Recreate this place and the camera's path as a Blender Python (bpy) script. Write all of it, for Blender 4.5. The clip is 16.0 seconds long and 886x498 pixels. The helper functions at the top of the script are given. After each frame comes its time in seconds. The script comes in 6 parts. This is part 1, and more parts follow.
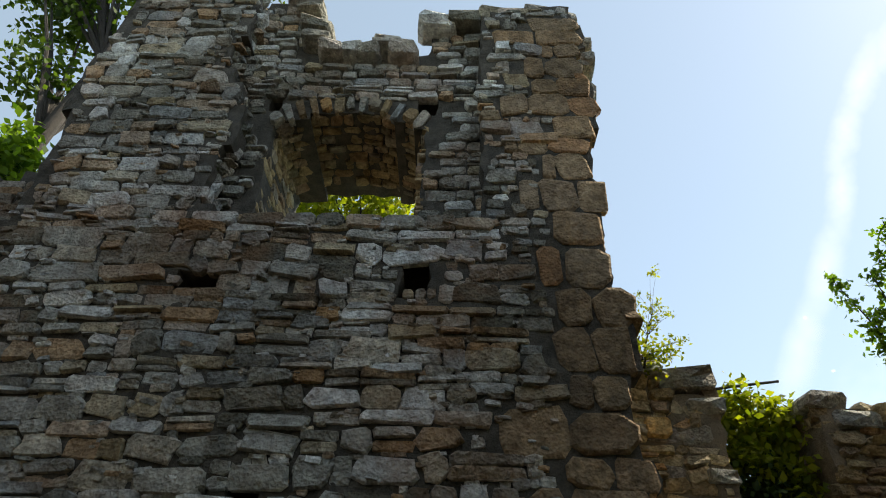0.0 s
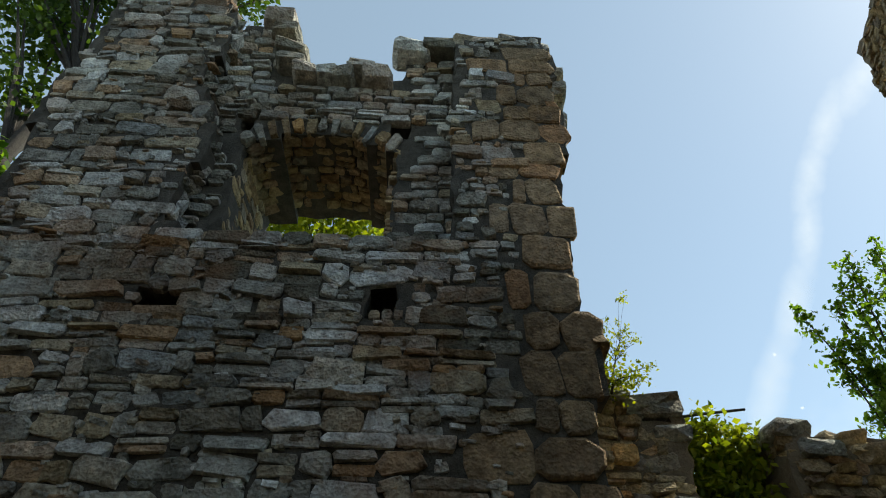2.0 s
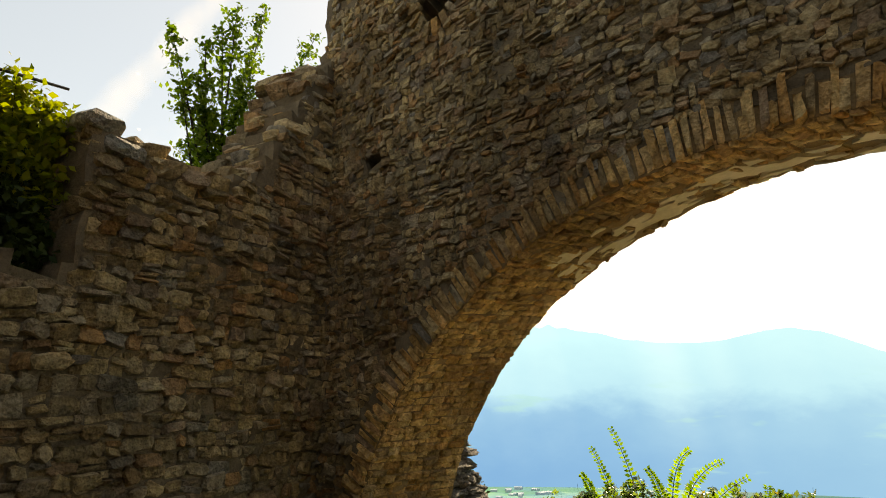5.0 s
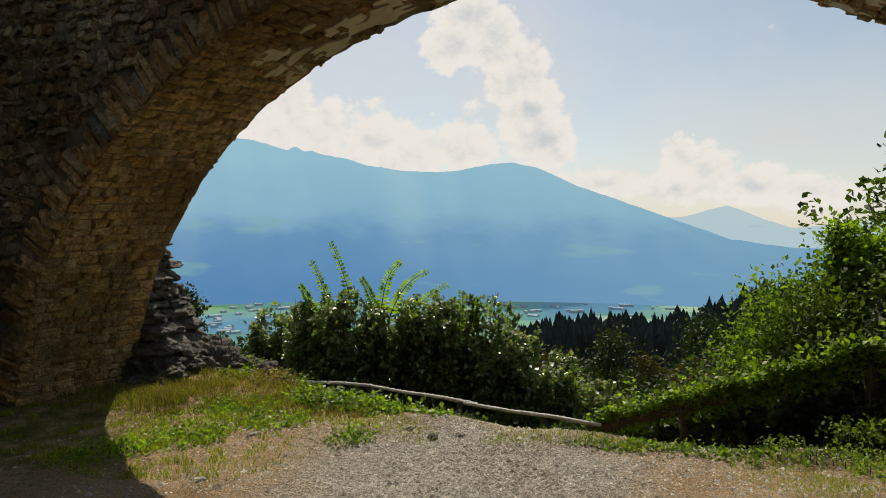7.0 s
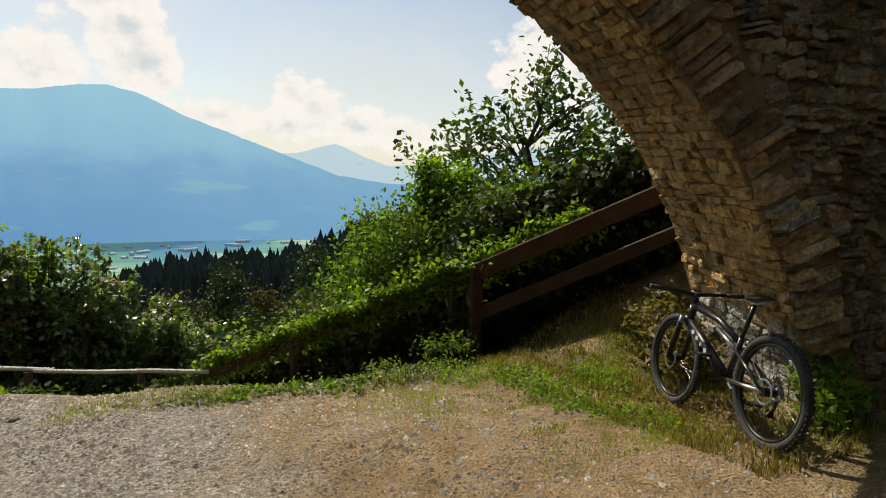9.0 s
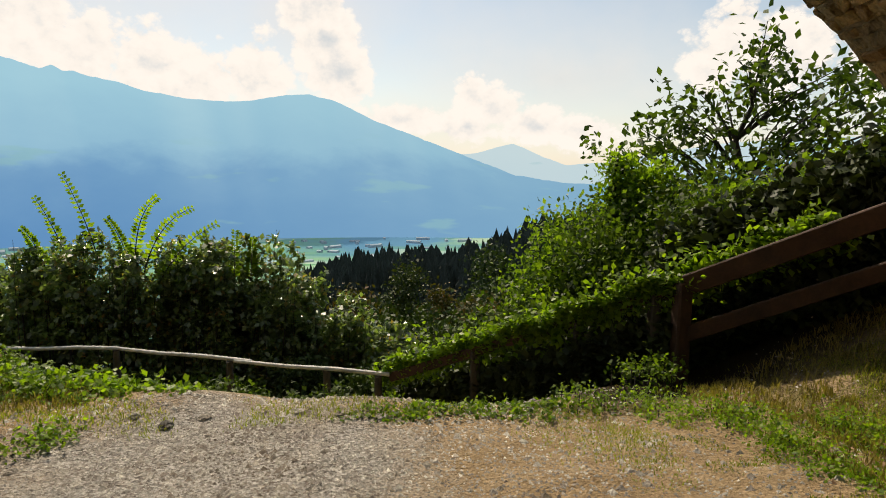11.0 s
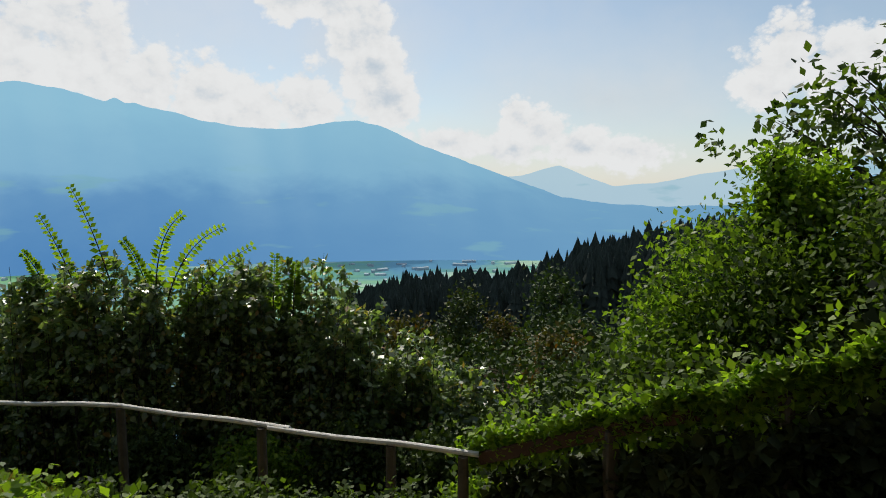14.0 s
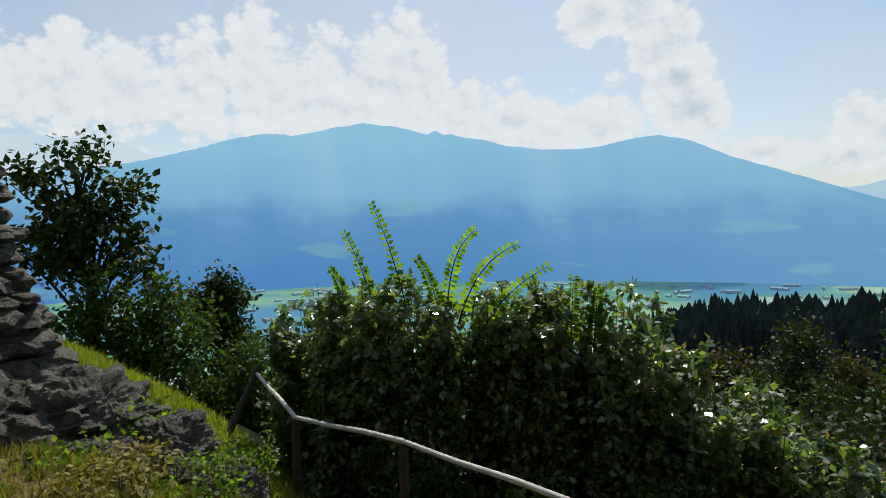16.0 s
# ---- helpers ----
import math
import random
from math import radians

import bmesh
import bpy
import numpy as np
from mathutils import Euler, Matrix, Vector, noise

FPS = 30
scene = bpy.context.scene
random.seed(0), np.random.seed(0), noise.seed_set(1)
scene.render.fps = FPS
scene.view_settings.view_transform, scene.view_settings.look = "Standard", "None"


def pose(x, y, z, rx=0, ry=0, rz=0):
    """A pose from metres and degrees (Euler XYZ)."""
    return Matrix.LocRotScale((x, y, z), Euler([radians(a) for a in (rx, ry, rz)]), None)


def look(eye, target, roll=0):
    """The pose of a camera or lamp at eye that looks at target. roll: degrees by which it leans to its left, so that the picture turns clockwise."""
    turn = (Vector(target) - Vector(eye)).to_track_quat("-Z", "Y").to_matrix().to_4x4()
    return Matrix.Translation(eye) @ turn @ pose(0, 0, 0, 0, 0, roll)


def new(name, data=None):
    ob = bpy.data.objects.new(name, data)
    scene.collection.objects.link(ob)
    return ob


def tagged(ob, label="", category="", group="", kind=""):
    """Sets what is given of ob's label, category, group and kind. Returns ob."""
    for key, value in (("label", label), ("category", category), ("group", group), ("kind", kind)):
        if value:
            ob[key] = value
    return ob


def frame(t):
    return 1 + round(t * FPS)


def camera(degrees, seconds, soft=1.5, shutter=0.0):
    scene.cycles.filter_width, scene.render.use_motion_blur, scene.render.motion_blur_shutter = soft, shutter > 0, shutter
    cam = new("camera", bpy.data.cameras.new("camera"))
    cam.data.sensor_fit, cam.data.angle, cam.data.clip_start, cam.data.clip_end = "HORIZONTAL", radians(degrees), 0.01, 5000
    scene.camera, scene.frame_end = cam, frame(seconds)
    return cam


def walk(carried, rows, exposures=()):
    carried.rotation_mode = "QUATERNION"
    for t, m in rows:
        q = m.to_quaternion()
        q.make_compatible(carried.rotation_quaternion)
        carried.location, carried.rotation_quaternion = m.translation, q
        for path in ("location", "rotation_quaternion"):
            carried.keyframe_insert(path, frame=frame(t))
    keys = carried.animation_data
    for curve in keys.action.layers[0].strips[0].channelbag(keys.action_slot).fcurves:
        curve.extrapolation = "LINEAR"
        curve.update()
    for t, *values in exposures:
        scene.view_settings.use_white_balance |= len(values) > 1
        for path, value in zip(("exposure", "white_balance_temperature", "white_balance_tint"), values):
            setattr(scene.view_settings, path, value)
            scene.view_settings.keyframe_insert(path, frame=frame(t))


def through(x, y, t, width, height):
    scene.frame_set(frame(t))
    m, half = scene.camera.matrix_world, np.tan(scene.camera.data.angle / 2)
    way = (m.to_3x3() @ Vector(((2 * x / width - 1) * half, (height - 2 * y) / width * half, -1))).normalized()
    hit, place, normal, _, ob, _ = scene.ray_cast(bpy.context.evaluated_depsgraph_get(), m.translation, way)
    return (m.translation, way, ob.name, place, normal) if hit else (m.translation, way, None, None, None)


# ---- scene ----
cam = camera(70.1, 16.0, 1.0)
METRES, EYE, TILT, LEAN, TURN = 6.8, 1.65, 37.0, -1.5, 0.0
ROWS = [
    (0.0, 0.0, 0.0, 0.0, 0.0, 0.0, 0.0),
    (0.5, -0.0003, 0.0041, 0.0047, -0.74, 4.57, -0.3),
    (1.0, 0.0028, -0.0027, 0.0021, -0.93, 6.21, -0.24),
    (1.5, 0.0062, 0.0057, -0.0032, -1.4, 6.24, -0.4),
    (2.0, 0.0114, 0.0082, -0.0154, -2.22, 2.91, -0.98),
    (2.5, 0.0206, 0.0195, -0.0184, -5.61, -3.94, -3.62),
    (3.0, 0.0256, 0.0118, -0.0235, -12.93, -7.09, -8.71),
    (3.5, 0.0317, 0.027, -0.0307, -21.16, -9.73, -14.55),
    (4.0, 0.0316, 0.0264, -0.0382, -33.51, -9.85, -21.62),
    (4.5, 0.0348, 0.0197, -0.0393, -45.46, -7.89, -27.17),
    (4.7, 0.0388, 0.0168, -0.0386, -49.96, -7.05, -28.83),
    (6.8, 0.1065, -0.0329, -0.0276, -78.6, -8.74, -36.18),
    (7.0, 0.1145, -0.0387, -0.0263, -82.11, -7.56, -36.71),
    (7.5, 0.1539, -0.0519, -0.0243, -97.22, 0.9, -37.35),
    (8.0, 0.1614, -0.0703, -0.0177, -111.86, 6.09, -36.04),
    (8.2, 0.167, -0.0708, -0.0172, -117.16, 8.97, -35.35),
    (10.3, 0.2477, -0.0773, -0.0097, -125.77, 12.12, -33.43),
    (10.5, 0.2542, -0.0778, -0.0091, -118.11, 7.68, -35.01),
    (11.0, 0.2943, -0.0852, -0.0112, -104.69, 0.24, -36.9),
    (11.5, 0.3446, -0.082, -0.0186, -103.63, -0.22, -36.86),
    (12.0, 0.3923, -0.0903, -0.0228, -102.88, -0.37, -36.45),
    (12.5, 0.4506, -0.0962, -0.0256, -102.22, -0.27, -36.51),
    (13.0, 0.5053, -0.0955, -0.0295, -101.76, -0.17, -36.34),
    (13.5, 0.5727, -0.1052, -0.038, -101.37, 0.18, -36.26),
    (14.0, 0.6438, -0.098, -0.0558, -99.46, -0.83, -36.59),
    (14.5, 0.7033, -0.0918, -0.0673, -86.16, -7.84, -36.09),
    (15.0, 0.7496, -0.0882, -0.0713, -72.72, -15.17, -34.26),
    (15.5, 0.8137, -0.0827, -0.0813, -68.88, -17.11, -33.36),
    (16.0, 0.8722, -0.0843, -0.0897, -67.31, -17.81, -32.91),
]
EXPOSURES = [(0.0, 0.98, 7200, 7), (0.5, 0.7, 6900, 3), (1.5, 0.58, 6600, 0), (2.5, 0.74, 7200, 4), (3.5, 0.86, 8000, 7), (4.0, 1.0, 8500, 9), (4.7, 1.0, 10300, 13), (6.8, -0.1, 7500, 10), (7.1, -0.12, 7400, 10), (7.5, -0.22, 7000, 9), (8.2, -0.12, 7000, 9), (10.3, 0.3, 8200, 13), (11.0, 0.15, 7800, 12), (12.0, 0.05, 7700, 12), (12.6, 0.05, 7500, 12), (13.1, -0.12, 6900, 9), (14.5, -0.1, 6700, 8), (16.0, -0.1, 6400, 7)]
walk(cam, [(t, pose(0, 0, EYE, TILT, LEAN, TURN) @ pose(METRES * x, METRES * y, METRES * z, 90 + pitch, roll, yaw)) for t, x, y, z, yaw, pitch, roll in ROWS], EXPOSURES)

# ---- sky and sun ----
SUN_AZ, SUN_EL = 80.0, 46.0            # clockwise from +y, and above the horizon
world = bpy.data.worlds.new("sky")
scene.world = world
world.use_nodes = True
wn = world.node_tree
sky = wn.nodes.new("ShaderNodeTexSky")
sky.sky_type = 'NISHITA'
sky.sun_disc = False
sky.sun_elevation, sky.sun_rotation = radians(SUN_EL), radians(SUN_AZ)
sky.air_density, sky.dust_density, sky.ozone_density = 1.0, 0.6, 1.4
haze = wn.nodes.new("ShaderNodeMix")           # thin summer haze over the blue
haze.data_type = 'RGBA'
haze.inputs[0].default_value = 0.30
haze.inputs[7].default_value = (4.3, 5.3, 6.1, 1)
wn.links.new(sky.outputs[0], haze.inputs[6])
wn.links.new(haze.outputs[2], wn.nodes["Background"].inputs[0])
wn.nodes["Background"].inputs[1].default_value = 0.115
sun_dir = Vector((math.sin(radians(SUN_AZ)) * math.cos(radians(SUN_EL)), math.cos(radians(SUN_AZ)) * math.cos(radians(SUN_EL)), math.sin(radians(SUN_EL))))
sun = new("sun", bpy.data.lights.new("sun", 'SUN'))
sun.data.energy, sun.data.angle, sun.data.color = 4.6, radians(0.53), (1.0, 0.95, 0.86)
sun.matrix_world = look(sun_dir * 50, (0, 0, 0))

# ---- materials ----
def nodes_of(name):
    m = bpy.data.materials.new(name)
    m.use_nodes = True
    nt = m.node_tree
    return m, nt, nt.nodes["Principled BSDF"]


def tex_noise(nt, scale, detail=6.0, rough=0.6, vec=None, kind="Object"):
    if vec is None:
        vec = nt.nodes.new("ShaderNodeTexCoord").outputs[kind]
    n = nt.nodes.new("ShaderNodeTexNoise")
    n.inputs["Scale"].default_value, n.inputs["Detail"].default_value, n.inputs["Roughness"].default_value = scale, detail, rough
    nt.links.new(vec, n.inputs["Vector"])
    return n


def ramp(nt, fac, stops):
    r = nt.nodes.new("ShaderNodeValToRGB")
    els = r.color_ramp.elements
    while len(els) < len(stops):
        els.new(0.5)
    for e, (p, c) in zip(els, stops):
        e.position, e.color = p, (*c, 1)
    nt.links.new(fac, r.inputs[0])
    return r


def mix(nt, fac, a, b, how='MIX'):
    m = nt.nodes.new("ShaderNodeMix")
    m.data_type, m.blend_type = 'RGBA', how
    for s, v in ((m.inputs[0], fac), (m.inputs[6], a), (m.inputs[7], b)):
        if isinstance(v, (float, int)):
            s.default_value = v
        elif isinstance(v, tuple):
            s.default_value = (*v, 1)
        else:
            nt.links.new(v, s)
    return m.outputs[2]


def calc(nt, op, a, b=0.0):
    m = nt.nodes.new("ShaderNodeMath")
    m.operation = op
    for s, v in zip(m.inputs, (a, b)):
        if isinstance(v, (float, int)):
            s.default_value = v
        else:
            nt.links.new(v, s)
    return m.outputs[0]


def bump(nt, bs, height, strength, distance=0.02):
    b = nt.nodes.new("ShaderNodeBump")
    b.inputs["Strength"].default_value, b.inputs["Distance"].default_value = strength, distance
    nt.links.new(height, b.inputs["Height"])
    nt.links.new(b.outputs[0], bs.inputs["Normal"])


def stone_mat(name, tones, rust=0.35, per_object=False, lichen=0.4):
    """Weathered stone: every stone its own tone, rusty and pale stains, pitted relief."""
    m, nt, bs = nodes_of(name)
    geo = nt.nodes.new("ShaderNodeNewGeometry")
    if per_object:
        rnd = nt.nodes.new("ShaderNodeObjectInfo").outputs["Random"]
    else:
        rnd = geo.outputs["Random Per Island"]
    pos = geo.outputs["Position"]
    n = len(tones)
    base = ramp(nt, rnd, [((i + 0.5) / n, c) for i, c in enumerate(tones)])
    fine = tex_noise(nt, 14, 8, 0.7, pos)
    big = tex_noise(nt, 0.9, 5, 0.6, pos)
    mid = tex_noise(nt, 4.0, 6, 0.65, pos)
    c = mix(nt, 0.45, base.outputs[0], ramp(nt, fine.outputs[0], [(0.3, (0.38, 0.37, 0.35)), (0.6, (1.0, 1.0, 1.0))]).outputs[0], 'MULTIPLY')
    patch = tex_noise(nt, 7.0, 5, 0.6, pos)
    c = mix(nt, 0.55, c, ramp(nt, patch.outputs[0], [(0.34, (0.42, 0.40, 0.37)), (0.5, (1.0, 1.0, 1.0)), (0.66, (1.5, 1.5, 1.46))]).outputs[0], 'MULTIPLY')
    wide = tex_noise(nt, 0.7, 4, 0.55, pos)
    c = mix(nt, 0.8, c, ramp(nt, wide.outputs[0], [(0.36, (0.55, 0.53, 0.48)), (0.5, (1.0, 1.0, 1.0)), (0.64, (1.4, 1.42, 1.42))]).outputs[0], 'MULTIPLY')
    c = mix(nt, calc(nt, 'MULTIPLY', ramp(nt, big.outputs[0], [(0.5, (0, 0, 0)), (0.68, (1, 1, 1))]).outputs[0], rust), c, (0.30, 0.13, 0.045))
    c = mix(nt, calc(nt, 'MULTIPLY', ramp(nt, mid.outputs[0], [(0.58, (0, 0, 0)), (0.72, (1, 1, 1))]).outputs[0], lichen), c, (0.06, 0.06, 0.05))
    run = nt.nodes.new("ShaderNodeMapping")
    run.inputs["Scale"].default_value = (2.2, 2.2, 0.45)
    nt.links.new(pos, run.inputs[0])
    streak = tex_noise(nt, 1.0, 6, 0.7, run.outputs[0])
    c = mix(nt, calc(nt, 'MULTIPLY', ramp(nt, streak.outputs[0], [(0.57, (0, 0, 0)), (0.72, (1, 1, 1))]).outputs[0], 0.5 * lichen), c, (0.50, 0.49, 0.45))
    c = mix(nt, calc(nt, 'MULTIPLY', ramp(nt, streak.outputs[0], [(0.28, (1, 1, 1)), (0.44, (0, 0, 0))]).outputs[0], 1.3 * lichen), c, (0.05, 0.052, 0.035))
    nt.links.new(c, bs.inputs["Base Color"])
    bs.inputs["Roughness"].default_value = 0.92
    bs.inputs["Specular IOR Level"].default_value = 0.2
    pits = nt.nodes.new("ShaderNodeTexVoronoi")
    pits.inputs["Scale"].default_value = 30
    nt.links.new(pos, pits.inputs["Vector"])
    h = calc(nt, 'ADD', fine.outputs[0], calc(nt, 'MULTIPLY', pits.outputs["Distance"], 0.5))
    bump(nt, bs, calc(nt, 'ADD', h, calc(nt, 'MULTIPLY', mid.outputs[0], 2.0)), 1.0, 0.045)
    return m


def plain_mat(name, c1, c2, scale=6.0, rough=0.8, metal=0.0, relief=0.3, dist=0.01):
    m, nt, bs = nodes_of(name)
    pos = nt.nodes.new("ShaderNodeTexCoord").outputs["Object"]
    a, b = tex_noise(nt, scale, 6, 0.65, pos), tex_noise(nt, scale * 7, 5, 0.7, pos)
    f = calc(nt, 'ADD', calc(nt, 'MULTIPLY', a.outputs[0], 0.65), calc(nt, 'MULTIPLY', b.outputs[0], 0.35))
    nt.links.new(ramp(nt, f, [(0.35, c1), (0.65, c2)]).outputs[0], bs.inputs["Base Color"])
    bs.inputs["Roughness"].default_value, bs.inputs["Metallic"].default_value = rough, metal
    bump(nt, bs, b.outputs[0], relief, dist)
    return m


def leaf_mat(name, dark, light, autumn=None, gloss=0.42, through=0.45, shine=0.2):
    m, nt, bs = nodes_of(name)
    geo = nt.nodes.new("ShaderNodeNewGeometry")
    stops = [(0.0, dark), (0.75, light)]
    if autumn:
        stops += [(0.9, light), (1.0, autumn)]
    c = ramp(nt, geo.outputs["Random Per Island"], stops).outputs[0]
    big = tex_noise(nt, 0.8, 3, 0.5, geo.outputs["Position"])
    c = mix(nt, 0.5, c, ramp(nt, big.outputs[0], [(0.35, (0.45, 0.5, 0.45)), (0.65, (1, 1, 0.9))]).outputs[0], 'MULTIPLY')
    nt.links.new(c, bs.inputs["Base Color"])
    bs.inputs["Roughness"].default_value = gloss
    bs.inputs["Specular IOR Level"].default_value = shine
    tr = nt.nodes.new("ShaderNodeBsdfTranslucent")
    nt.links.new(mix(nt, 1.0, c, (1.5, 1.7, 0.5), 'MULTIPLY'), tr.inputs[0])
    ms = nt.nodes.new("ShaderNodeMixShader")
    ms.inputs[0].default_value = through
    nt.links.new(bs.outputs[0], ms.inputs[1])
    nt.links.new(tr.outputs[0], ms.inputs[2])
    nt.links.new(ms.outputs[0], nt.nodes["Material Output"].inputs[0])
    return m


GREY = [(0.16, 0.15, 0.115), (0.45, 0.44, 0.39), (0.29, 0.27, 0.22), (0.60, 0.59, 0.55), (0.44, 0.27, 0.13), (0.48, 0.465, 0.41), (0.23, 0.22, 0.18), (0.74, 0.74, 0.70), (0.42, 0.34, 0.21), (0.34, 0.35, 0.335)]
RUBBLE = [(0.30, 0.21, 0.11), (0.46, 0.34, 0.18), (0.24, 0.19, 0.12), (0.54, 0.41, 0.23), (0.38, 0.32, 0.23), (0.44, 0.25, 0.11), (0.23, 0.21, 0.18), (0.50, 0.38, 0.21)]
OCHRE = [(0.62, 0.39, 0.16), (0.68, 0.46, 0.21), (0.50, 0.31, 0.12), (0.64, 0.46, 0.24), (0.57, 0.31, 0.11), (0.42, 0.29, 0.15)]
TUFA = [(0.29, 0.20, 0.12), (0.38, 0.27, 0.16), (0.24, 0.18, 0.12), (0.34, 0.23, 0.13), (0.40, 0.23, 0.12)]
M_STONE_OB = stone_mat("coursed_limestone_block", GREY, 0.42, True, 0.5)
M_STONE = stone_mat("coursed_limestone", GREY, 0.42, False, 0.5)
M_RUBBLE = stone_mat("brown_rubble", RUBBLE, 0.30)
M_RUBBLE_OB = stone_mat("brown_rubble_block", RUBBLE, 0.30, True)
M_OCHRE = stone_mat("ochre_arch_stone", OCHRE, 0.25, False, 0.25)
M_OCHRE_OB = stone_mat("ochre_arch_block", OCHRE, 0.25, True, 0.25)
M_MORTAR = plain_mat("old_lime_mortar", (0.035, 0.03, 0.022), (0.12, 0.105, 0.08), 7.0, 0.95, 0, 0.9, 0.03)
M_TUFA_OB = stone_mat("brown_tufa_block", TUFA, 0.15, True, 0.3)
M_TUFA = stone_mat("brown_tufa", TUFA, 0.15, False, 0.3)
M_MORTAR_BROWN = plain_mat("brown_lime_mortar", (0.10, 0.075, 0.045), (0.25, 0.19, 0.12), 4.0, 0.95, 0, 0.9, 0.03)
M_MORTAR_WARM = plain_mat("ochre_mortar", (0.17, 0.11, 0.05), (0.34, 0.23, 0.11), 3.0, 0.95, 0, 0.9, 0.03)
M_PLASTER = plain_mat("flaking_lime_plaster", (0.56, 0.47, 0.31), (0.78, 0.69, 0.50), 4.0, 0.9, 0, 0.5, 0.01)
M_ROCK = plain_mat("grey_bedrock", (0.035, 0.031, 0.025), (0.18, 0.16, 0.125), 3.5, 0.9, 0, 1.0, 0.06)
M_WOOD = plain_mat("brown_weathered_timber", (0.033, 0.016, 0.009), (0.08, 0.038, 0.021), 5.0, 0.85, 0, 0.4)
M_POST = plain_mat("grey_weathered_post", (0.035, 0.029, 0.022), (0.085, 0.07, 0.052), 5.0, 0.85, 0, 0.5)
M_RAIL = plain_mat("silver_grey_rail", (0.40, 0.38, 0.35), (0.66, 0.64, 0.60), 8.0, 0.6, 0, 0.4)
M_BARK = plain_mat("tree_bark", (0.02, 0.016, 0.012), (0.055, 0.044, 0.034), 6.0, 0.9, 0, 0.9, 0.03)
M_LEAF = leaf_mat("green_leaves", (0.042, 0.085, 0.014), (0.18, 0.26, 0.038), None, 0.5, 0.52)
M_LEAF_BRIGHT = leaf_mat("yellow_green_leaves", (0.13, 0.17, 0.02), (0.34, 0.33, 0.03), None, 0.5, 0.5)
M_LEAF_GLOSSY = leaf_mat("glossy_shrub_leaves", (0.06, 0.10, 0.045), (0.23, 0.29, 0.14), (0.34, 0.20, 0.08), 0.38, 0.45, 0.9)
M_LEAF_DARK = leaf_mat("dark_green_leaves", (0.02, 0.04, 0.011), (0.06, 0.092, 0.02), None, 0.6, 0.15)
M_LEAF_AUTUMN = leaf_mat("autumn_leaves", (0.05, 0.055, 0.012), (0.12, 0.09, 0.018), (0.18, 0.07, 0.015), 0.6, 0.22)
# leaves darkened to carry the shade below the ivy and behind the rails
M_CREEPER_SHADED = leaf_mat("shaded_creeper_leaves", (0.022, 0.03, 0.014), (0.06, 0.08, 0.028), None, 0.6, 0.08)
M_LEAF_SLOPE = leaf_mat("slope_tree_leaves", (0.024, 0.042, 0.012), (0.07, 0.095, 0.022), (0.12, 0.10, 0.025), 0.6, 0.16)
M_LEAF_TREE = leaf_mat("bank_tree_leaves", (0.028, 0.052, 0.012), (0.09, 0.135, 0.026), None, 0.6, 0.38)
M_IVY = leaf_mat("ivy_leaves", (0.075, 0.14, 0.016), (0.24, 0.34, 0.043), None, 0.45, 0.52)
M_GRASS = leaf_mat("grass_blades", (0.13, 0.17, 0.022), (0.33, 0.34, 0.06), (0.44, 0.34, 0.12), 0.6, 0.4)
M_GRASS_DRY = leaf_mat("dry_grass_blades", (0.13, 0.11, 0.035), (0.30, 0.23, 0.09), (0.36, 0.27, 0.12), 0.7, 0.3)
M_NEEDLE = plain_mat("spruce_needles", (0.012, 0.02, 0.016), (0.036, 0.052, 0.036), 3.0, 0.8, 0, 0.5)


# ---- mesh helpers ----
def mesh_ob(name, verts, faces, material, parent=None, label="", smooth=False):
    """One mesh object; faces is an array of equal polygons or a list of tuples."""
    me = bpy.data.meshes.new(name)
    if isinstance(faces, np.ndarray):
        v = np.ascontiguousarray(verts, dtype=np.float32)
        f = np.ascontiguousarray(faces, dtype=np.int32)
        k = f.shape[1]
        me.vertices.add(len(v))
        me.vertices.foreach_set("co", v.ravel())
        me.loops.add(f.size)
        me.loops.foreach_set("vertex_index", f.ravel())
        me.polygons.add(len(f))
        me.polygons.foreach_set("loop_start", np.arange(0, f.size, k, dtype=np.int32))
        me.polygons.foreach_set("loop_total", np.full(len(f), k, dtype=np.int32))
        me.update(calc_edges=True)
        me.validate()
    else:
        me.from_pydata([tuple(p) for p in verts], [], faces)
        me.update()
    if smooth:
        me.polygons.foreach_set("use_smooth", np.ones(len(me.polygons), dtype=bool))
    me.materials.append(material)
    ob = new(name, me)
    if parent is not None:
        ob.parent = parent
    if label:
        ob["label"] = label
    return ob


def empty(name, at, label, category, group="", kind=""):
    e = new(name)
    e.location = at
    bpy.context.view_layer.update()
    return tagged(e, label, category, group, kind)


def local(ob, parent):
    """Hang ob, built in world places, under an Empty."""
    ob.parent = parent
    ob.matrix_parent_inverse = Matrix.Translation(parent.location).inverted()
    return ob


def tube(points, radii, sides=8):
    """Vertices and quads of a bent tapered pole through the points, with closed ends."""
    pts = [Vector(p) for p in points]
    vs, fs = [], []
    for i, p in enumerate(pts):
        d = (pts[min(i + 1, len(pts) - 1)] - pts[max(i - 1, 0)]).normalized()
        a = d.orthogonal().normalized() if abs(d.z) > 0.9 else Vector((0, 0, 1)).cross(d).normalized()
        b = d.cross(a)
        for k in range(sides):
            w = 2 * math.pi * k / sides
            vs.append(p + (a * math.cos(w) + b * math.sin(w)) * radii[i])
    for i in range(len(pts) - 1):
        for k in range(sides):
            k2 = (k + 1) % sides
            fs.append((i * sides + k, i * sides + k2, (i + 1) * sides + k2, (i + 1) * sides + k))
    fs.append(tuple(range(sides))[::-1])
    fs.append(tuple((len(pts) - 1) * sides + k for k in range(sides)))
    return vs, fs


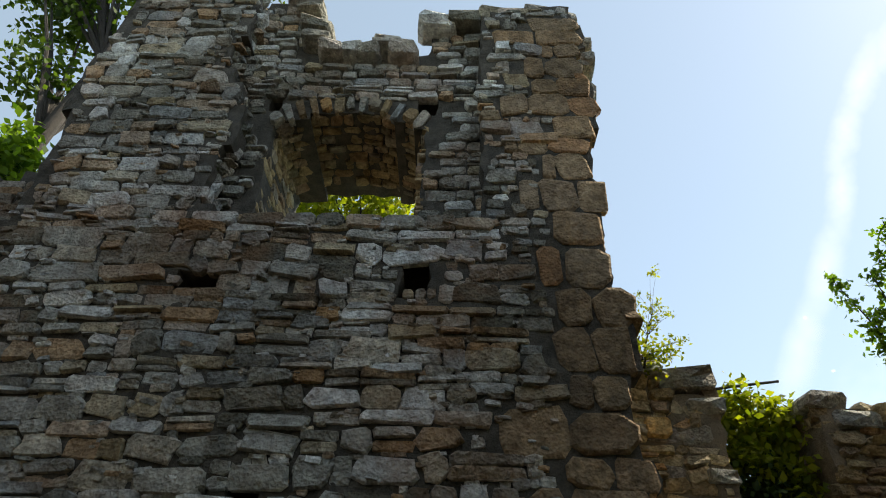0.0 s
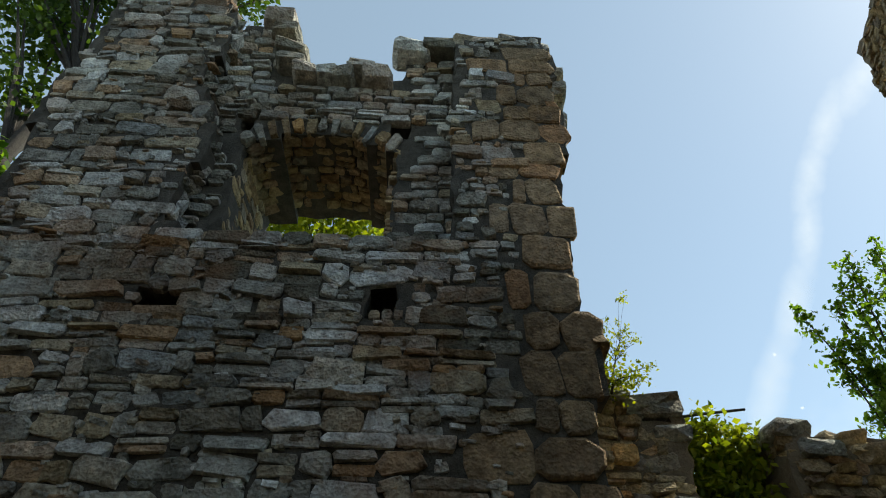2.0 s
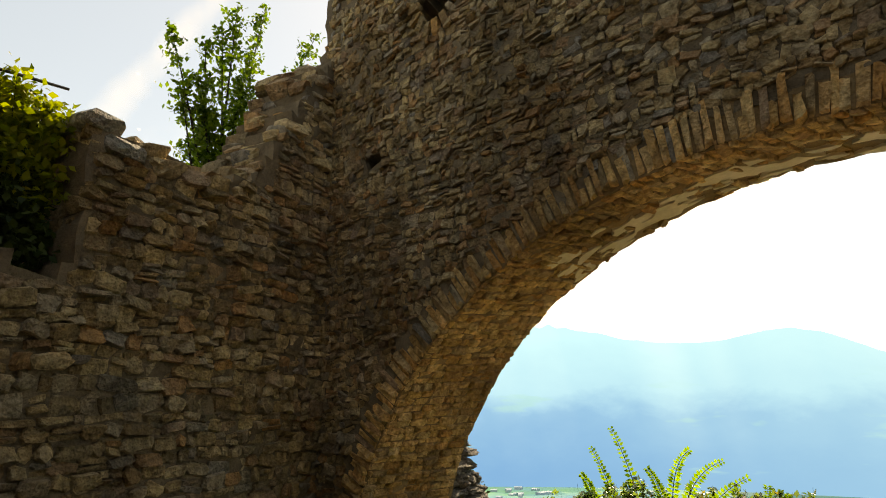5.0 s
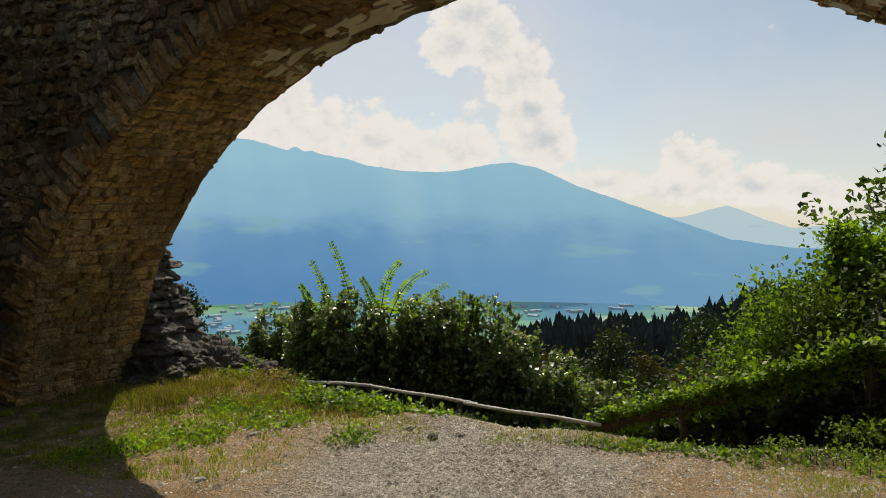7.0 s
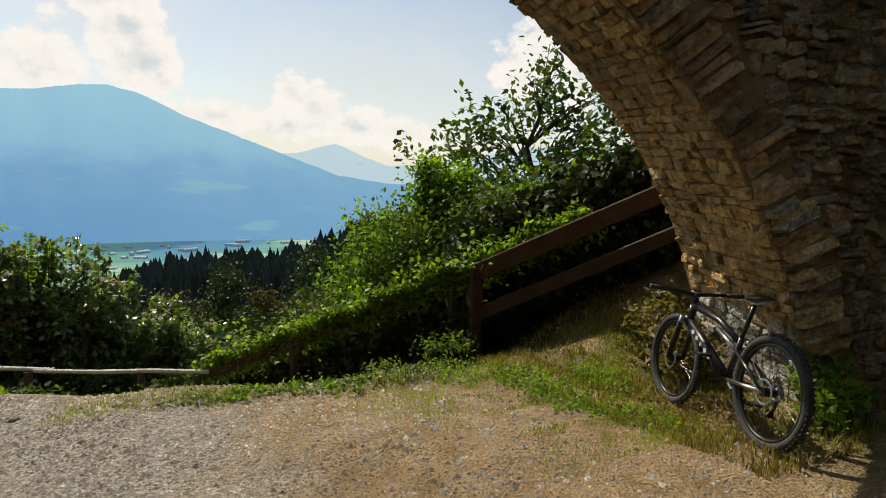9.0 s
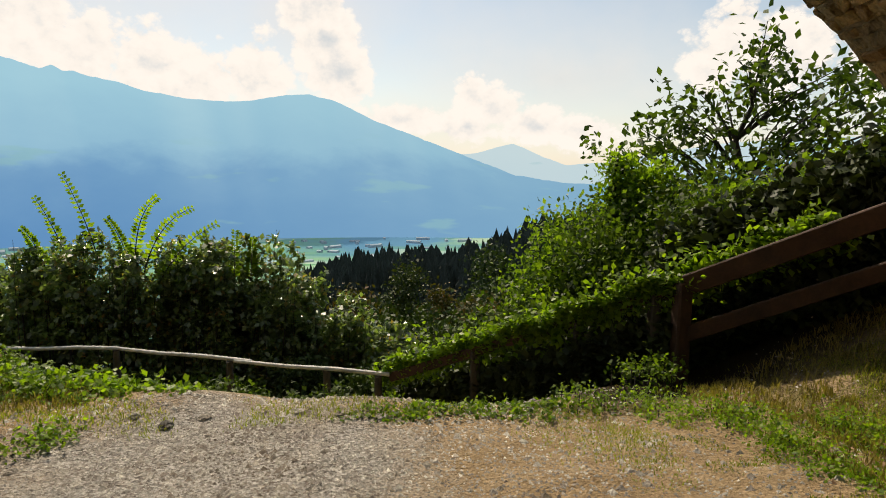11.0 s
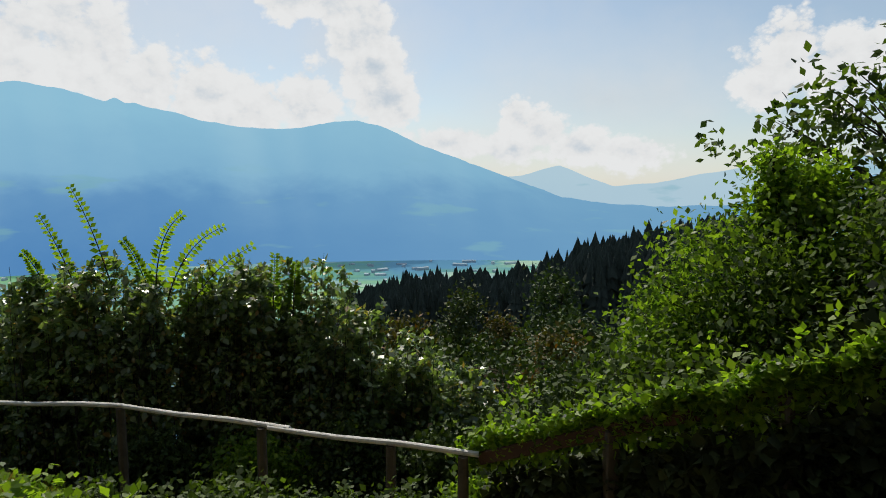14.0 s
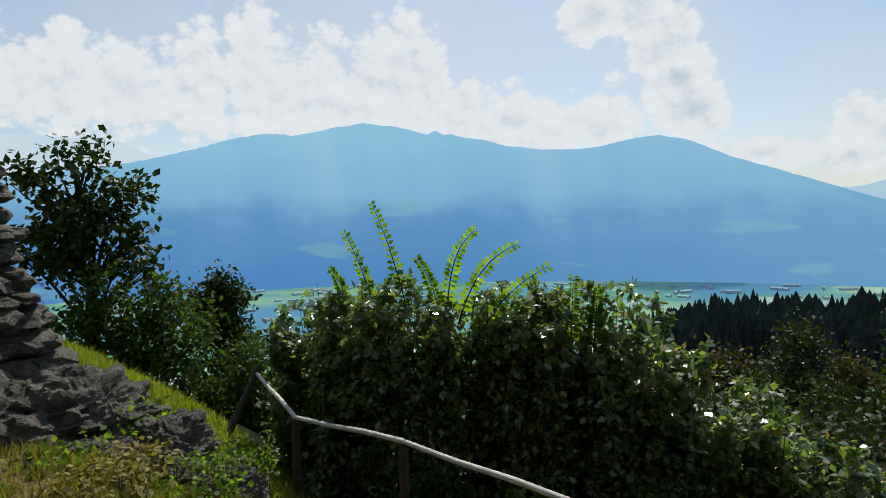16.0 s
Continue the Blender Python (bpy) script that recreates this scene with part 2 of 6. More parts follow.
def joined(pieces):
    vs, fs = [], []
    for v, f in pieces:
        o = len(vs)
        vs += list(v)
        fs += [tuple(i + o for i in q) for q in f]
    return vs, fs


def box(cx, cy, cz, sx, sy, sz, m=None):
    v = [Vector((cx + sx * a / 2, cy + sy * b / 2, cz + sz * c / 2)) for a in (-1, 1) for b in (-1, 1) for c in (-1, 1)]
    if m is not None:
        v = [m @ p for p in v]
    return v, [(0, 1, 3, 2), (4, 6, 7, 5), (0, 4, 5, 1), (2, 3, 7, 6), (0, 2, 6, 4), (1, 5, 7, 3)]


def hash2(a, b, s=0):
    x = np.sin(np.asarray(a) * 12.9898 + np.asarray(b) * 78.233 + s * 37.719) * 43758.5453
    return x - np.floor(x)


# ---- masonry ----
def stone(rng, w, h, d, rough=1.0):
    """A hewn block, back on z = 0: outline of 8 jittered points, a belly and a bulged face."""
    cut = min(w, h) * rng.uniform(0.12, 0.3)
    o = [(-w / 2 + cut, -h / 2), (w / 2 - cut, -h / 2), (w / 2, -h / 2 + cut), (w / 2, h / 2 - cut), (w / 2 - cut, h / 2), (-w / 2 + cut, h / 2), (-w / 2, h / 2 - cut), (-w / 2, -h / 2 + cut)]
    j = 0.09 * min(w, h) * rough
    o = [(x + rng.uniform(-j, j), y + rng.uniform(-j, j)) for x, y in o]
    tx, ty = rng.uniform(-0.25, 0.25) * d * rough, rng.uniform(-0.25, 0.25) * d * rough
    vs = [(x, y, -0.06) for x, y in o]
    vs += [(x, y, d * 0.55 + rng.uniform(-0.15, 0.1) * d) for x, y in o]
    vs += [(x * 0.90, y * 0.84, d + tx * x / w * 2 + ty * y / h * 2 + rng.uniform(-0.12, 0.12) * d) for x, y in o]
    vs.append((rng.uniform(-0.1, 0.1) * w, rng.uniform(-0.1, 0.1) * h, d * rng.uniform(1.0, 1.15)))
    fs = []
    for r in (0, 8):
        for k in range(8):
            k2 = (k + 1) % 8
            fs.append((r + k, r + k2, r + 8 + k2, r + 8 + k))
    fs += [(16 + k, 16 + (k + 1) % 8, 24) for k in range(8)]
    return vs, fs


def courses(rng, u0, u1, v0, v1, hmin, hmax, wmin, wmax, keep, wander=0.03):
    """Centres and sizes of stones laid in rough courses where keep(u, v) holds."""
    out, v = [], v0
    while v < v1:
        h = rng.uniform(hmin, hmax)
        u = u0 - rng.uniform(0, wmax)
        while u < u1:
            w = rng.uniform(wmin, wmax) * (1.25 if rng.random() < 0.15 else 1.0)
            dv = wander * math.sin(u * 0.9 + v * 2.3) + rng.uniform(-0.012, 0.012)
            if rng.random() < 0.22 and h > hmin * 1.3:
                for q in (0.26, 0.76):
                    if keep(u + w / 2, v + h * q) and keep(u + w * 0.12, v + h * q) and keep(u + w * 0.88, v + h * q):
                        out.append((u + w / 2, v + dv + h * q, w, h * 0.5))
            elif keep(u + w / 2, v + h / 2) and keep(u + w * 0.12, v + h / 2) and keep(u + w * 0.88, v + h / 2):
                out.append((u + w / 2, v + dv + h / 2, w, h))
            u += w
        v += h
    return out


def lay(rng, stones, place, parent, mat_ob, mat_join, near, depth=(0.015, 0.06), gap=0.018, limit=290, name="stone", rough=1.0, turn=0.04):
    """Stones for which near() holds become objects of their own, the rest one joined part."""
    rest, made = [], 0
    for u, v, w, h in stones:
        vs, fs = stone(rng, max(w - gap, 0.04), max(h - gap, 0.03), rng.uniform(*depth), rough)
        tilt = rng.uniform(-turn, turn)
        pts = [place(u + x * math.cos(tilt) - y * math.sin(tilt), v + y * math.cos(tilt) + x * math.sin(tilt), z) for x, y, z in vs]
        if near(u, v) and made < limit:
            made += 1
            mesh_ob(name, pts, fs, mat_ob, parent)
        else:
            rest.append((pts, fs))
    if rest:
        vs, fs = joined(rest)
        tagged(mesh_ob("stonework", vs, fs, mat_join, parent), kind="stuff")


def core(name, inside, u0, u1, v0, v1, cell, thick, place, material, parent, jitter=0.05):
    """The wall behind its facing: cells where inside(u, v) holds, thick deep, ragged at the edges."""
    nu, nv = int(round((u1 - u0) / cell)), int(round((v1 - v0) / cell))
    full = [[inside(u0 + (i + 0.5) * cell, v0 + (j + 0.5) * cell) for j in range(nv)] for i in range(nu)]
    idx, vs, fs = {}, [], []

    def vert(i, j, back):
        key = (i, j, back)
        if key not in idx:
            a, b = float(hash2(i, j, 1)) - 0.5, float(hash2(i, j, 2)) - 0.5
            c = float(hash2(i, j, 3 + back)) - 0.5
            idx[key] = len(vs)
            vs.append(place(u0 + i * cell + a * 2 * jitter, v0 + j * cell + b * 2 * jitter, -(thick if back else 0.0) + c * 0.03))
        return idx[key]

    def at(i, j):
        return 0 <= i < nu and 0 <= j < nv and full[i][j]

    for i in range(nu):
        for j in range(nv):
            if not full[i][j]:
                continue
            fs.append((vert(i, j, 0), vert(i + 1, j, 0), vert(i + 1, j + 1, 0), vert(i, j + 1, 0)))
            fs.append((vert(i, j, 1), vert(i, j + 1, 1), vert(i + 1, j + 1, 1), vert(i + 1, j, 1)))
            for di, dj, a, b in ((-1, 0, (i, j + 1), (i, j)), (1, 0, (i + 1, j), (i + 1, j + 1)), (0, -1, (i, j), (i + 1, j)), (0, 1, (i + 1, j + 1), (i, j + 1))):
                if not at(i + di, j + dj):
                    fs.append((vert(*a, 0), vert(*a, 1), vert(*b, 1), vert(*b, 0)))
    return mesh_ob(name, vs, fs, material, parent)


def profile(points):
    """Height over u by straight lines between the points."""
    us, zs = [p[0] for p in points], [p[1] for p in points]
    return lambda u: float(np.interp(u, us, zs))


# ---- plan ----
ARCH_K = 0.30                                  # the arch wall runs along x = X + 0.30 y
X_IN, X_OUT = 5.6, 7.17
YC, ZC = -0.28, -1.02                          # middle of the arch
RY_OUT, RZ_OUT = 5.17, 4.84
YC_IN, RY_IN, RZ_IN = 0.25, 5.2, 4.7
WALL_Y = 5.2                                   # face of the tall wall
BACK_Y = 6.1                                   # face of the low back wall


def ground_z(x, y):
    x, y = np.asarray(x, float), np.asarray(y, float)
    z = -0.088 * np.clip(x, 0, 6.2)
    sm = lambda a, b, t: (lambda q: q * q * (3 - 2 * q))(np.clip((t - a) / (b - a), 0, 1))
    z = z + 0.5 * np.clip(-4.2 - y, 0, 9) * sm(5.4, 6.2, x) * sm(24, 9, x) * sm(-60, -14, y)
    lip = 7.0 + 0.34 * np.clip(y + 1.5, -2, 7) - 0.48 * sm(-5.0, -1.6, y) * (1 - sm(1.6, 3.2, y))
    lip = lip + 2.2 * sm(4.2, 7.5, y) * sm(14.5, 11.0, y)
    ang = np.degrees(np.arctan2(-y, np.maximum(x - 5, 0.01)))
    right = sm(-12, 5, ang) * sm(9, 30, x) + sm(30, 55, ang) * (1 - sm(9, 30, x))
    r = np.maximum(x - lip, 0)
    r = np.where(x > 20, np.hypot(np.maximum(x - lip, 0), np.abs(y) * 0.8 * sm(20, 40, x)), r)
    slope = 0.62 * (1 - right) + 0.24 * right
    rr = np.minimum(r, 160)
    fall = slope * (rr - 0.35 * (1 - np.exp(-rr / 0.35))) + 0.62 * np.maximum(r - 160, 0)
    z = z - fall
    bumpy = 0.035 * np.sin(x * 1.7 + 0.6 * np.sin(y * 1.3)) * np.sin(y * 1.9 + 0.4) + 0.015 * np.sin(x * 5.1 + y * 3.3)
    return np.maximum(z + bumpy, -300.0)



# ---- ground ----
SHADE_LINE = 6.35                               # painted shade of fence and bank starts past this x


def ground_material():
    m, nt, bs = nodes_of("sandy_gravel_and_turf")
    pos = nt.nodes.new("ShaderNodeNewGeometry").outputs["Position"]
    sep = nt.nodes.new("ShaderNodeSeparateXYZ")
    nt.links.new(pos, sep.inputs[0])
    big, mid, fine = tex_noise(nt, 0.55, 6, 0.65, pos), tex_noise(nt, 3.0, 7, 0.7, pos), tex_noise(nt, 40, 6, 0.75, pos)
    grit = nt.nodes.new("ShaderNodeTexVoronoi")
    grit.inputs["Scale"].default_value = 45
    nt.links.new(pos, grit.inputs["Vector"])
    sand = ramp(nt, mid.outputs[0], [(0.3, (0.29, 0.195, 0.10)), (0.55, (0.44, 0.315, 0.185)), (0.75, (0.52, 0.40, 0.26))]).outputs[0]
    gravel = ramp(nt, grit.outputs["Color"], [(0.1, (0.22, 0.195, 0.165)), (0.5, (0.43, 0.395, 0.345)), (0.9, (0.60, 0.56, 0.50))]).outputs[0]
    turf = ramp(nt, mid.outputs[0], [(0.36, (0.10, 0.11, 0.03)), (0.5, (0.22, 0.18, 0.075)), (0.6, (0.38, 0.28, 0.16))]).outputs[0]
    # gravel in the middle of the way, turf outside it and down the slope
    dy = calc(nt, 'ABSOLUTE', calc(nt, 'SUBTRACT', sep.outputs[1], 0.35))
    way = calc(nt, 'ADD', calc(nt, 'SUBTRACT', calc(nt, 'SUBTRACT', 1.6, dy), calc(nt, 'MAXIMUM', calc(nt, 'SUBTRACT', sep.outputs[0], 6.3), 0.0)), calc(nt, 'MULTIPLY', calc(nt, 'SUBTRACT', big.outputs[0], 0.5), 3.5))
    c = mix(nt, ramp(nt, way, [(-0.0, (0, 0, 0)), (1.0, (1, 1, 1))]).outputs[0], sand, gravel)
    ty = calc(nt, 'SUBTRACT', calc(nt, 'ABSOLUTE', calc(nt, 'ADD', sep.outputs[1], 0.3)), 3.0)
    tx = calc(nt, 'SUBTRACT', sep.outputs[0], calc(nt, 'ADD', 7.3, calc(nt, 'MULTIPLY', sep.outputs[1], 0.2)))
    turfy = calc(nt, 'ADD', calc(nt, 'MAXIMUM', ty, tx), calc(nt, 'MULTIPLY', calc(nt, 'SUBTRACT', mid.outputs[0], 0.5), 4.0))
    c = mix(nt, ramp(nt, turfy, [(0.35, (0, 0, 0)), (0.75, (1, 1, 1))]).outputs[0], c, turf)
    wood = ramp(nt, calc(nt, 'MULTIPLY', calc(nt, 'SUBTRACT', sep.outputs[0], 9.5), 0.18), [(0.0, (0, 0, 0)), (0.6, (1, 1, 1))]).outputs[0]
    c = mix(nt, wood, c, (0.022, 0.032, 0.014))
    # shade at the fence foot, painted dark into the ground colour
    fence_shade = ramp(nt, calc(nt, 'ADD', calc(nt, 'MINIMUM', calc(nt, 'SUBTRACT', sep.outputs[0], SHADE_LINE), calc(nt, 'SUBTRACT', -2.4, sep.outputs[1])), calc(nt, 'MULTIPLY', calc(nt, 'SUBTRACT', mid.outputs[0], 0.5), 1.2)), [(0.0, (0, 0, 0)), (0.5, (1, 1, 1))]).outputs[0]
    c = mix(nt, fence_shade, c, (0.045, 0.034, 0.02))
    # unseen court floor, darkened in colour to cut the light it bounces
    court = ramp(nt, calc(nt, 'ADD', calc(nt, 'MULTIPLY', calc(nt, 'SUBTRACT', 3.0, sep.outputs[0]), 0.45), calc(nt, 'MULTIPLY', calc(nt, 'SUBTRACT', big.outputs[0], 0.5), 3.0)), [(0.1, (0, 0, 0)), (0.9, (1, 1, 1))]).outputs[0]
    c = mix(nt, court, c, ramp(nt, mid.outputs[0], [(0.3, (0.05, 0.042, 0.03)), (0.7, (0.13, 0.105, 0.075))]).outputs[0])
    c = mix(nt, 0.85, c, ramp(nt, fine.outputs[0], [(0.32, (0.52, 0.52, 0.52)), (0.6, (1.15, 1.15, 1.15))]).outputs[0], 'MULTIPLY')
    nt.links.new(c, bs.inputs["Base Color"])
    bs.inputs["Roughness"].default_value = 0.95
    bs.inputs["Specular IOR Level"].default_value = 0.05
    bump(nt, bs, calc(nt, 'ADD', calc(nt, 'ADD', fine.outputs[0], calc(nt, 'MULTIPLY', mid.outputs[0], 2.5)), calc(nt, 'MULTIPLY', grit.outputs["Distance"], 0.8)), 1.0, 0.035)
    return m


def valley_material():
    m, nt, bs = nodes_of("hazy_valley_fields")
    pos = nt.nodes.new("ShaderNodeNewGeometry").outputs["Position"]
    st = nt.nodes.new("ShaderNodeMapping")
    st.inputs["Scale"].default_value = (0.004, 0.0016, 0.0)
    st.inputs["Rotation"].default_value = (0, 0, 0.35)
    nt.links.new(pos, st.inputs[0])
    cells = nt.nodes.new("ShaderNodeTexVoronoi")
    cells.distance = 'CHEBYCHEV'
    cells.inputs["Scale"].default_value = 1.6
    nt.links.new(st.outputs[0], cells.inputs["Vector"])
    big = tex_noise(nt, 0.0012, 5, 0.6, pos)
    # distance haze is painted into the field colours, which also glow as emission
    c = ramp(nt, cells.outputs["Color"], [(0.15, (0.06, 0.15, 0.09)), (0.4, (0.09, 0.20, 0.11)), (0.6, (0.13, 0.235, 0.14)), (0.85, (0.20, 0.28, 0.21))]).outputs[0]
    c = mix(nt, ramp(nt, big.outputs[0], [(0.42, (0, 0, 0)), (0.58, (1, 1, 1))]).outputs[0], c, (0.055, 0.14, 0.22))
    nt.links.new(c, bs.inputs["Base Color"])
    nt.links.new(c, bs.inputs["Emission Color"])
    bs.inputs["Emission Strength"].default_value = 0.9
    bs.inputs["Roughness"].default_value = 1.0
    bs.inputs["Specular IOR Level"].default_value = 0.0
    return m


def build_ground():
    xs = np.concatenate([-np.geomspace(40, 3, 14), np.linspace(-2.5, 14, 100), np.geomspace(14.3, 5200, 60)])
    half = np.concatenate([np.linspace(0, 9, 56), np.geomspace(9.5, 5200, 44)])
    ys = np.concatenate([-half[:0:-1], half])
    X, Y = np.meshgrid(xs, ys, indexing='ij')
    Z = ground_z(X, Y)
    v = np.stack([X, Y, Z], -1).reshape(-1, 3)
    i = np.arange(len(xs) - 1)[:, None] * len(ys) + np.arange(len(ys) - 1)[None]
    f = np.stack([i, i + len(ys), i + len(ys) + 1, i + 1], -1).reshape(-1, 4)
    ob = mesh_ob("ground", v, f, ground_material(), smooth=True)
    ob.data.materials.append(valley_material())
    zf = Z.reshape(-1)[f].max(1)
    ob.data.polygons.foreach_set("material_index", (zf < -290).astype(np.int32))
    return tagged(ob, "sandy gravel and thin turf falling away to the valley", "ground", kind="structure")


build_ground()


# ---- the tall wall ----
rngA = random.Random(11)
A_TOP = profile([(-4.9, 10.2), (-4.5, 11.0), (-4.1, 11.25), (-2.7, 11.1), (-2.45, 10.4), (-2.2, 9.4), (0.3, 9.6), (0.5, 9.85), (1.4, 9.95), (1.8, 9.9)])
A_BACK_TOP = profile([(-4.9, 10.0), (-2.45, 10.7), (-2.05, 10.1), (-1.95, 9.2), (-0.5, 9.15), (-0.35, 9.8), (1.6, 9.95)])
NICHE = (-2.62, 0.32, 5.95)
HOLES = [(-2.70, -2.38, 5.0, 5.3), (-0.55, -0.2, 5.02, 5.52), (-1.72, -1.5, 2.98, 3.2)]


def a_edge(v):
    return 1.62 + 0.05 * math.sin(v * 1.7) + 0.07 * math.sin(v * 4.1 + 1.0)


def a_left(v):
    return -4.75 + 0.1 * math.sin(v * 2.1)


def niche_left(v):
    return NICHE[0] + 0.12 * math.sin(v * 2.7) - 0.10 * (v - 6)


def in_front(u, v):
    if u > a_edge(v) or u < a_left(v) or v > A_TOP(u):
        return False
    if v > NICHE[2] and niche_left(v) < u < NICHE[1] + 0.07 * math.sin(v * 3):
        return False
    return not any(a < u < b and c < v < d for a, b, c, d in HOLES)


WIN = (-2.36, -0.42, 5.9, 7.78, 0.30)          # left, right, sill, spring, rise


def in_window(u, v, grow=0.0):
    a, b, s, t, r = WIN
    if not a - grow < u < b + grow or v < s:
        return False
    q = (u - (a + b) / 2) / ((b - a) / 2 + grow)
    return v < t + grow + r * (1 - q * q)


def in_back(u, v):
    if u > a_edge(v) - 0.12 or u < a_left(v) + 0.1 or v > A_BACK_TOP(u) - 0.1:
        return False
    for a, b in ((-2.55, -2.3), (-0.5, -0.25)):
        if a < u < b and 8.05 < v < 8.35:
            return False
    return not in_window(u, v)


def build_tall_wall():
    w = empty("wall_tower", (-1.5, WALL_Y, -0.3), "tall ruined wall of coursed grey limestone with a broken crown", "wall", kind="structure")
    at = lambda u, v, d: (u, WALL_Y - d, v)
    deep = lambda u, v, d: (u, WALL_Y + 0.36 - d, v)
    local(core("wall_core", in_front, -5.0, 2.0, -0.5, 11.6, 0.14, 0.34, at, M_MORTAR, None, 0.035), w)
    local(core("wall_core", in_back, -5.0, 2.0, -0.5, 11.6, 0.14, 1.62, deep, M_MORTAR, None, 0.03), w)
    # corner quoins of brown tufa, facing courses
    put = lambda f: (lambda u, v, d: Vector(f(u, v, d)) - w.location)
    quoins, v = [], -0.4
    while v < 9.7:
        h = rngA.uniform(0.26, 0.5)
        span = rngA.choice([0.55, 0.75, 1.0, 1.25])
        u = a_edge(v + h / 2) + rngA.uniform(0.0, 0.06)
        left = u - span
        while u > left + 0.1:
            q = min(rngA.uniform(0.34, 0.72), u - left)
            quoins.append((u - q / 2, v + h / 2, q, h))
            u -= q
        v += h
    reach = {}
    for u, v, q, h in quoins:
        reach[(v, h)] = min(u - q / 2, reach.get((v, h), 9))
    clear = lambda u, v: all(not (abs(v - vq) < hq / 2 and u > left) for (vq, hq), left in reach.items())
    lay(rngA, quoins, put(at), w, M_TUFA_OB, M_TUFA, lambda u, v: True, (0.015, 0.05), 0.014, 140)
    flank = lambda u, v, d: Vector((a_edge(v) - 0.03 + d, WALL_Y + u, v)) - w.location
    lay(rngA, courses(rngA, 0.0, 1.9, -0.4, 9.8, 0.16, 0.36, 0.2, 0.5, lambda u, v: 0 < u < 1.95, 0.04), flank, w, M_TUFA_OB, M_RUBBLE, lambda u, v: u < 0.4, (0.02, 0.10), 0.012, 60, "stone", 1.8)
    face = courses(rngA, -4.75, 1.4, -0.4, 11.4, 0.09, 0.26, 0.14, 0.55, lambda u, v: in_front(u, v) and clear(u, v), 0.09)
    lay(rngA, face, put(at), w, M_STONE_OB, M_STONE, lambda u, v: -3.2 < u and 2.2 < v < 5.9, (0.012, 0.065), 0.012, 290, "stone", 1.7, 0.07)
    # small stones that fill what the courses leave open
    taken = np.zeros((330, 620), bool)
    for u, v, q, h in face + quoins:
        i, j = int((u - q / 2 + 5) / 0.02), int((v - h / 2 + 0.6) / 0.02)
        taken[max(i, 0):int((u + q / 2 + 5) / 0.02) + 1, max(j, 0):int((v + h / 2 + 0.6) / 0.02) + 1] = True
    free = lambda u, v: in_front(u, v) and not taken[min(int((u + 5) / 0.02), 329), min(int((v + 0.6) / 0.02), 619)]
    fill = courses(rngA, -4.75, 1.5, -0.4, 11.3, 0.07, 0.13, 0.08, 0.2, free, 0.0)
    lay(rngA, fill, put(at), w, M_STONE_OB, M_STONE, lambda u, v: False, (0.0, 0.04), 0.008, 0, "stone", 1.5, 0.12)
    chips = []
    while len(chips) < 800:
        u, v = rngA.uniform(-4.7, 0.9), rngA.uniform(0.5, 10.8)
        if in_front(u, v) and in_front(u + 0.08, v) and in_front(u - 0.08, v):
            chips.append((u, v, rngA.uniform(0.06, 0.16), rngA.uniform(0.035, 0.07)))
    lay(rngA, chips, put(at), w, M_STONE_OB, M_STONE, lambda u, v: False, (0.02, 0.05), 0.004, 0, "stone", 1.6, 0.25)
    back = courses(rngA, -2.9, 0.6, 5.9, 10.2, 0.1, 0.2, 0.16, 0.45, lambda u, v: in_back(u, v) and not in_window(u, v, 0.24 if v > WIN[3] - 0.1 else 0.02))
    lay(rngA, back, put(deep), w, M_STONE_OB, M_STONE, lambda u, v: False, (0.02, 0.09), 0.02)
    side = lambda u, v, d: Vector((niche_left(v) + d - 0.01, WALL_Y + u, v)) - w.location
    lay(rngA, courses(rngA, 0.03, 0.36, 6.0, 10.6, 0.1, 0.2, 0.12, 0.22, lambda u, v: 0 < u < 0.4 and v < A_TOP(niche_left(v))), side, w, M_STONE_OB, M_STONE, lambda u, v: False, (0.03, 0.12), 0.015, 0, "stone", 2.0)
    jamb = lambda x, sg: (lambda u, v, d: Vector((x + sg * d, WALL_Y + 0.36 + u, v)) - w.location)
    for x, sg in ((WIN[0], 1), (WIN[1], -1)):
        lay(rngA, courses(rngA, 0.0, 1.4, 5.95, 7.8, 0.1, 0.2, 0.15, 0.35, lambda u, v: 0 < u < 1.45), jamb(x, sg), w, M_STONE_OB, M_RUBBLE, lambda u, v: False, (0.02, 0.06), 0.015, 0)
    # segmental arch stones over the window
    rest = []
    for k in range(13):
        q = -0.98 + 1.96 * k / 12
        u = (WIN[0] + WIN[1]) / 2 + q * (WIN[1] - WIN[0]) / 2
        v = WIN[3] + WIN[4] * (1 - q * q) + 0.12
        vs, fs = stone(rngA, rngA.uniform(0.09, 0.16), rngA.uniform(0.2, 0.36), rngA.uniform(0.02, 0.1), 1.6)
        a = -q * 0.5
        pts = [deep(u + x * math.cos(a) - y * math.sin(a), v + x * math.sin(a) + y * math.cos(a), z) for x, y, z in vs]
        local(mesh_ob("voussoir", pts, fs, rngA.choice([M_OCHRE_OB, M_STONE_OB, M_RUBBLE_OB, M_STONE_OB])), w)
    # rough vault of the window
    vault = courses(rngA, -1.0, 1.0, -1.4, -0.02, 0.12, 0.22, 0.14, 0.3, lambda u, v: True)
    def soff(u, v, d):
        x = (WIN[0] + WIN[1]) / 2 + u * (WIN[1] - WIN[0]) / 2
        return Vector((x, WALL_Y + 0.36 - v, WIN[3] + WIN[4] * (1 - u * u) - d)) - w.location
    lay(rngA, vault, soff, w, M_OCHRE_OB, M_RUBBLE, lambda u, v: False, (0.02, 0.07), 0.02)
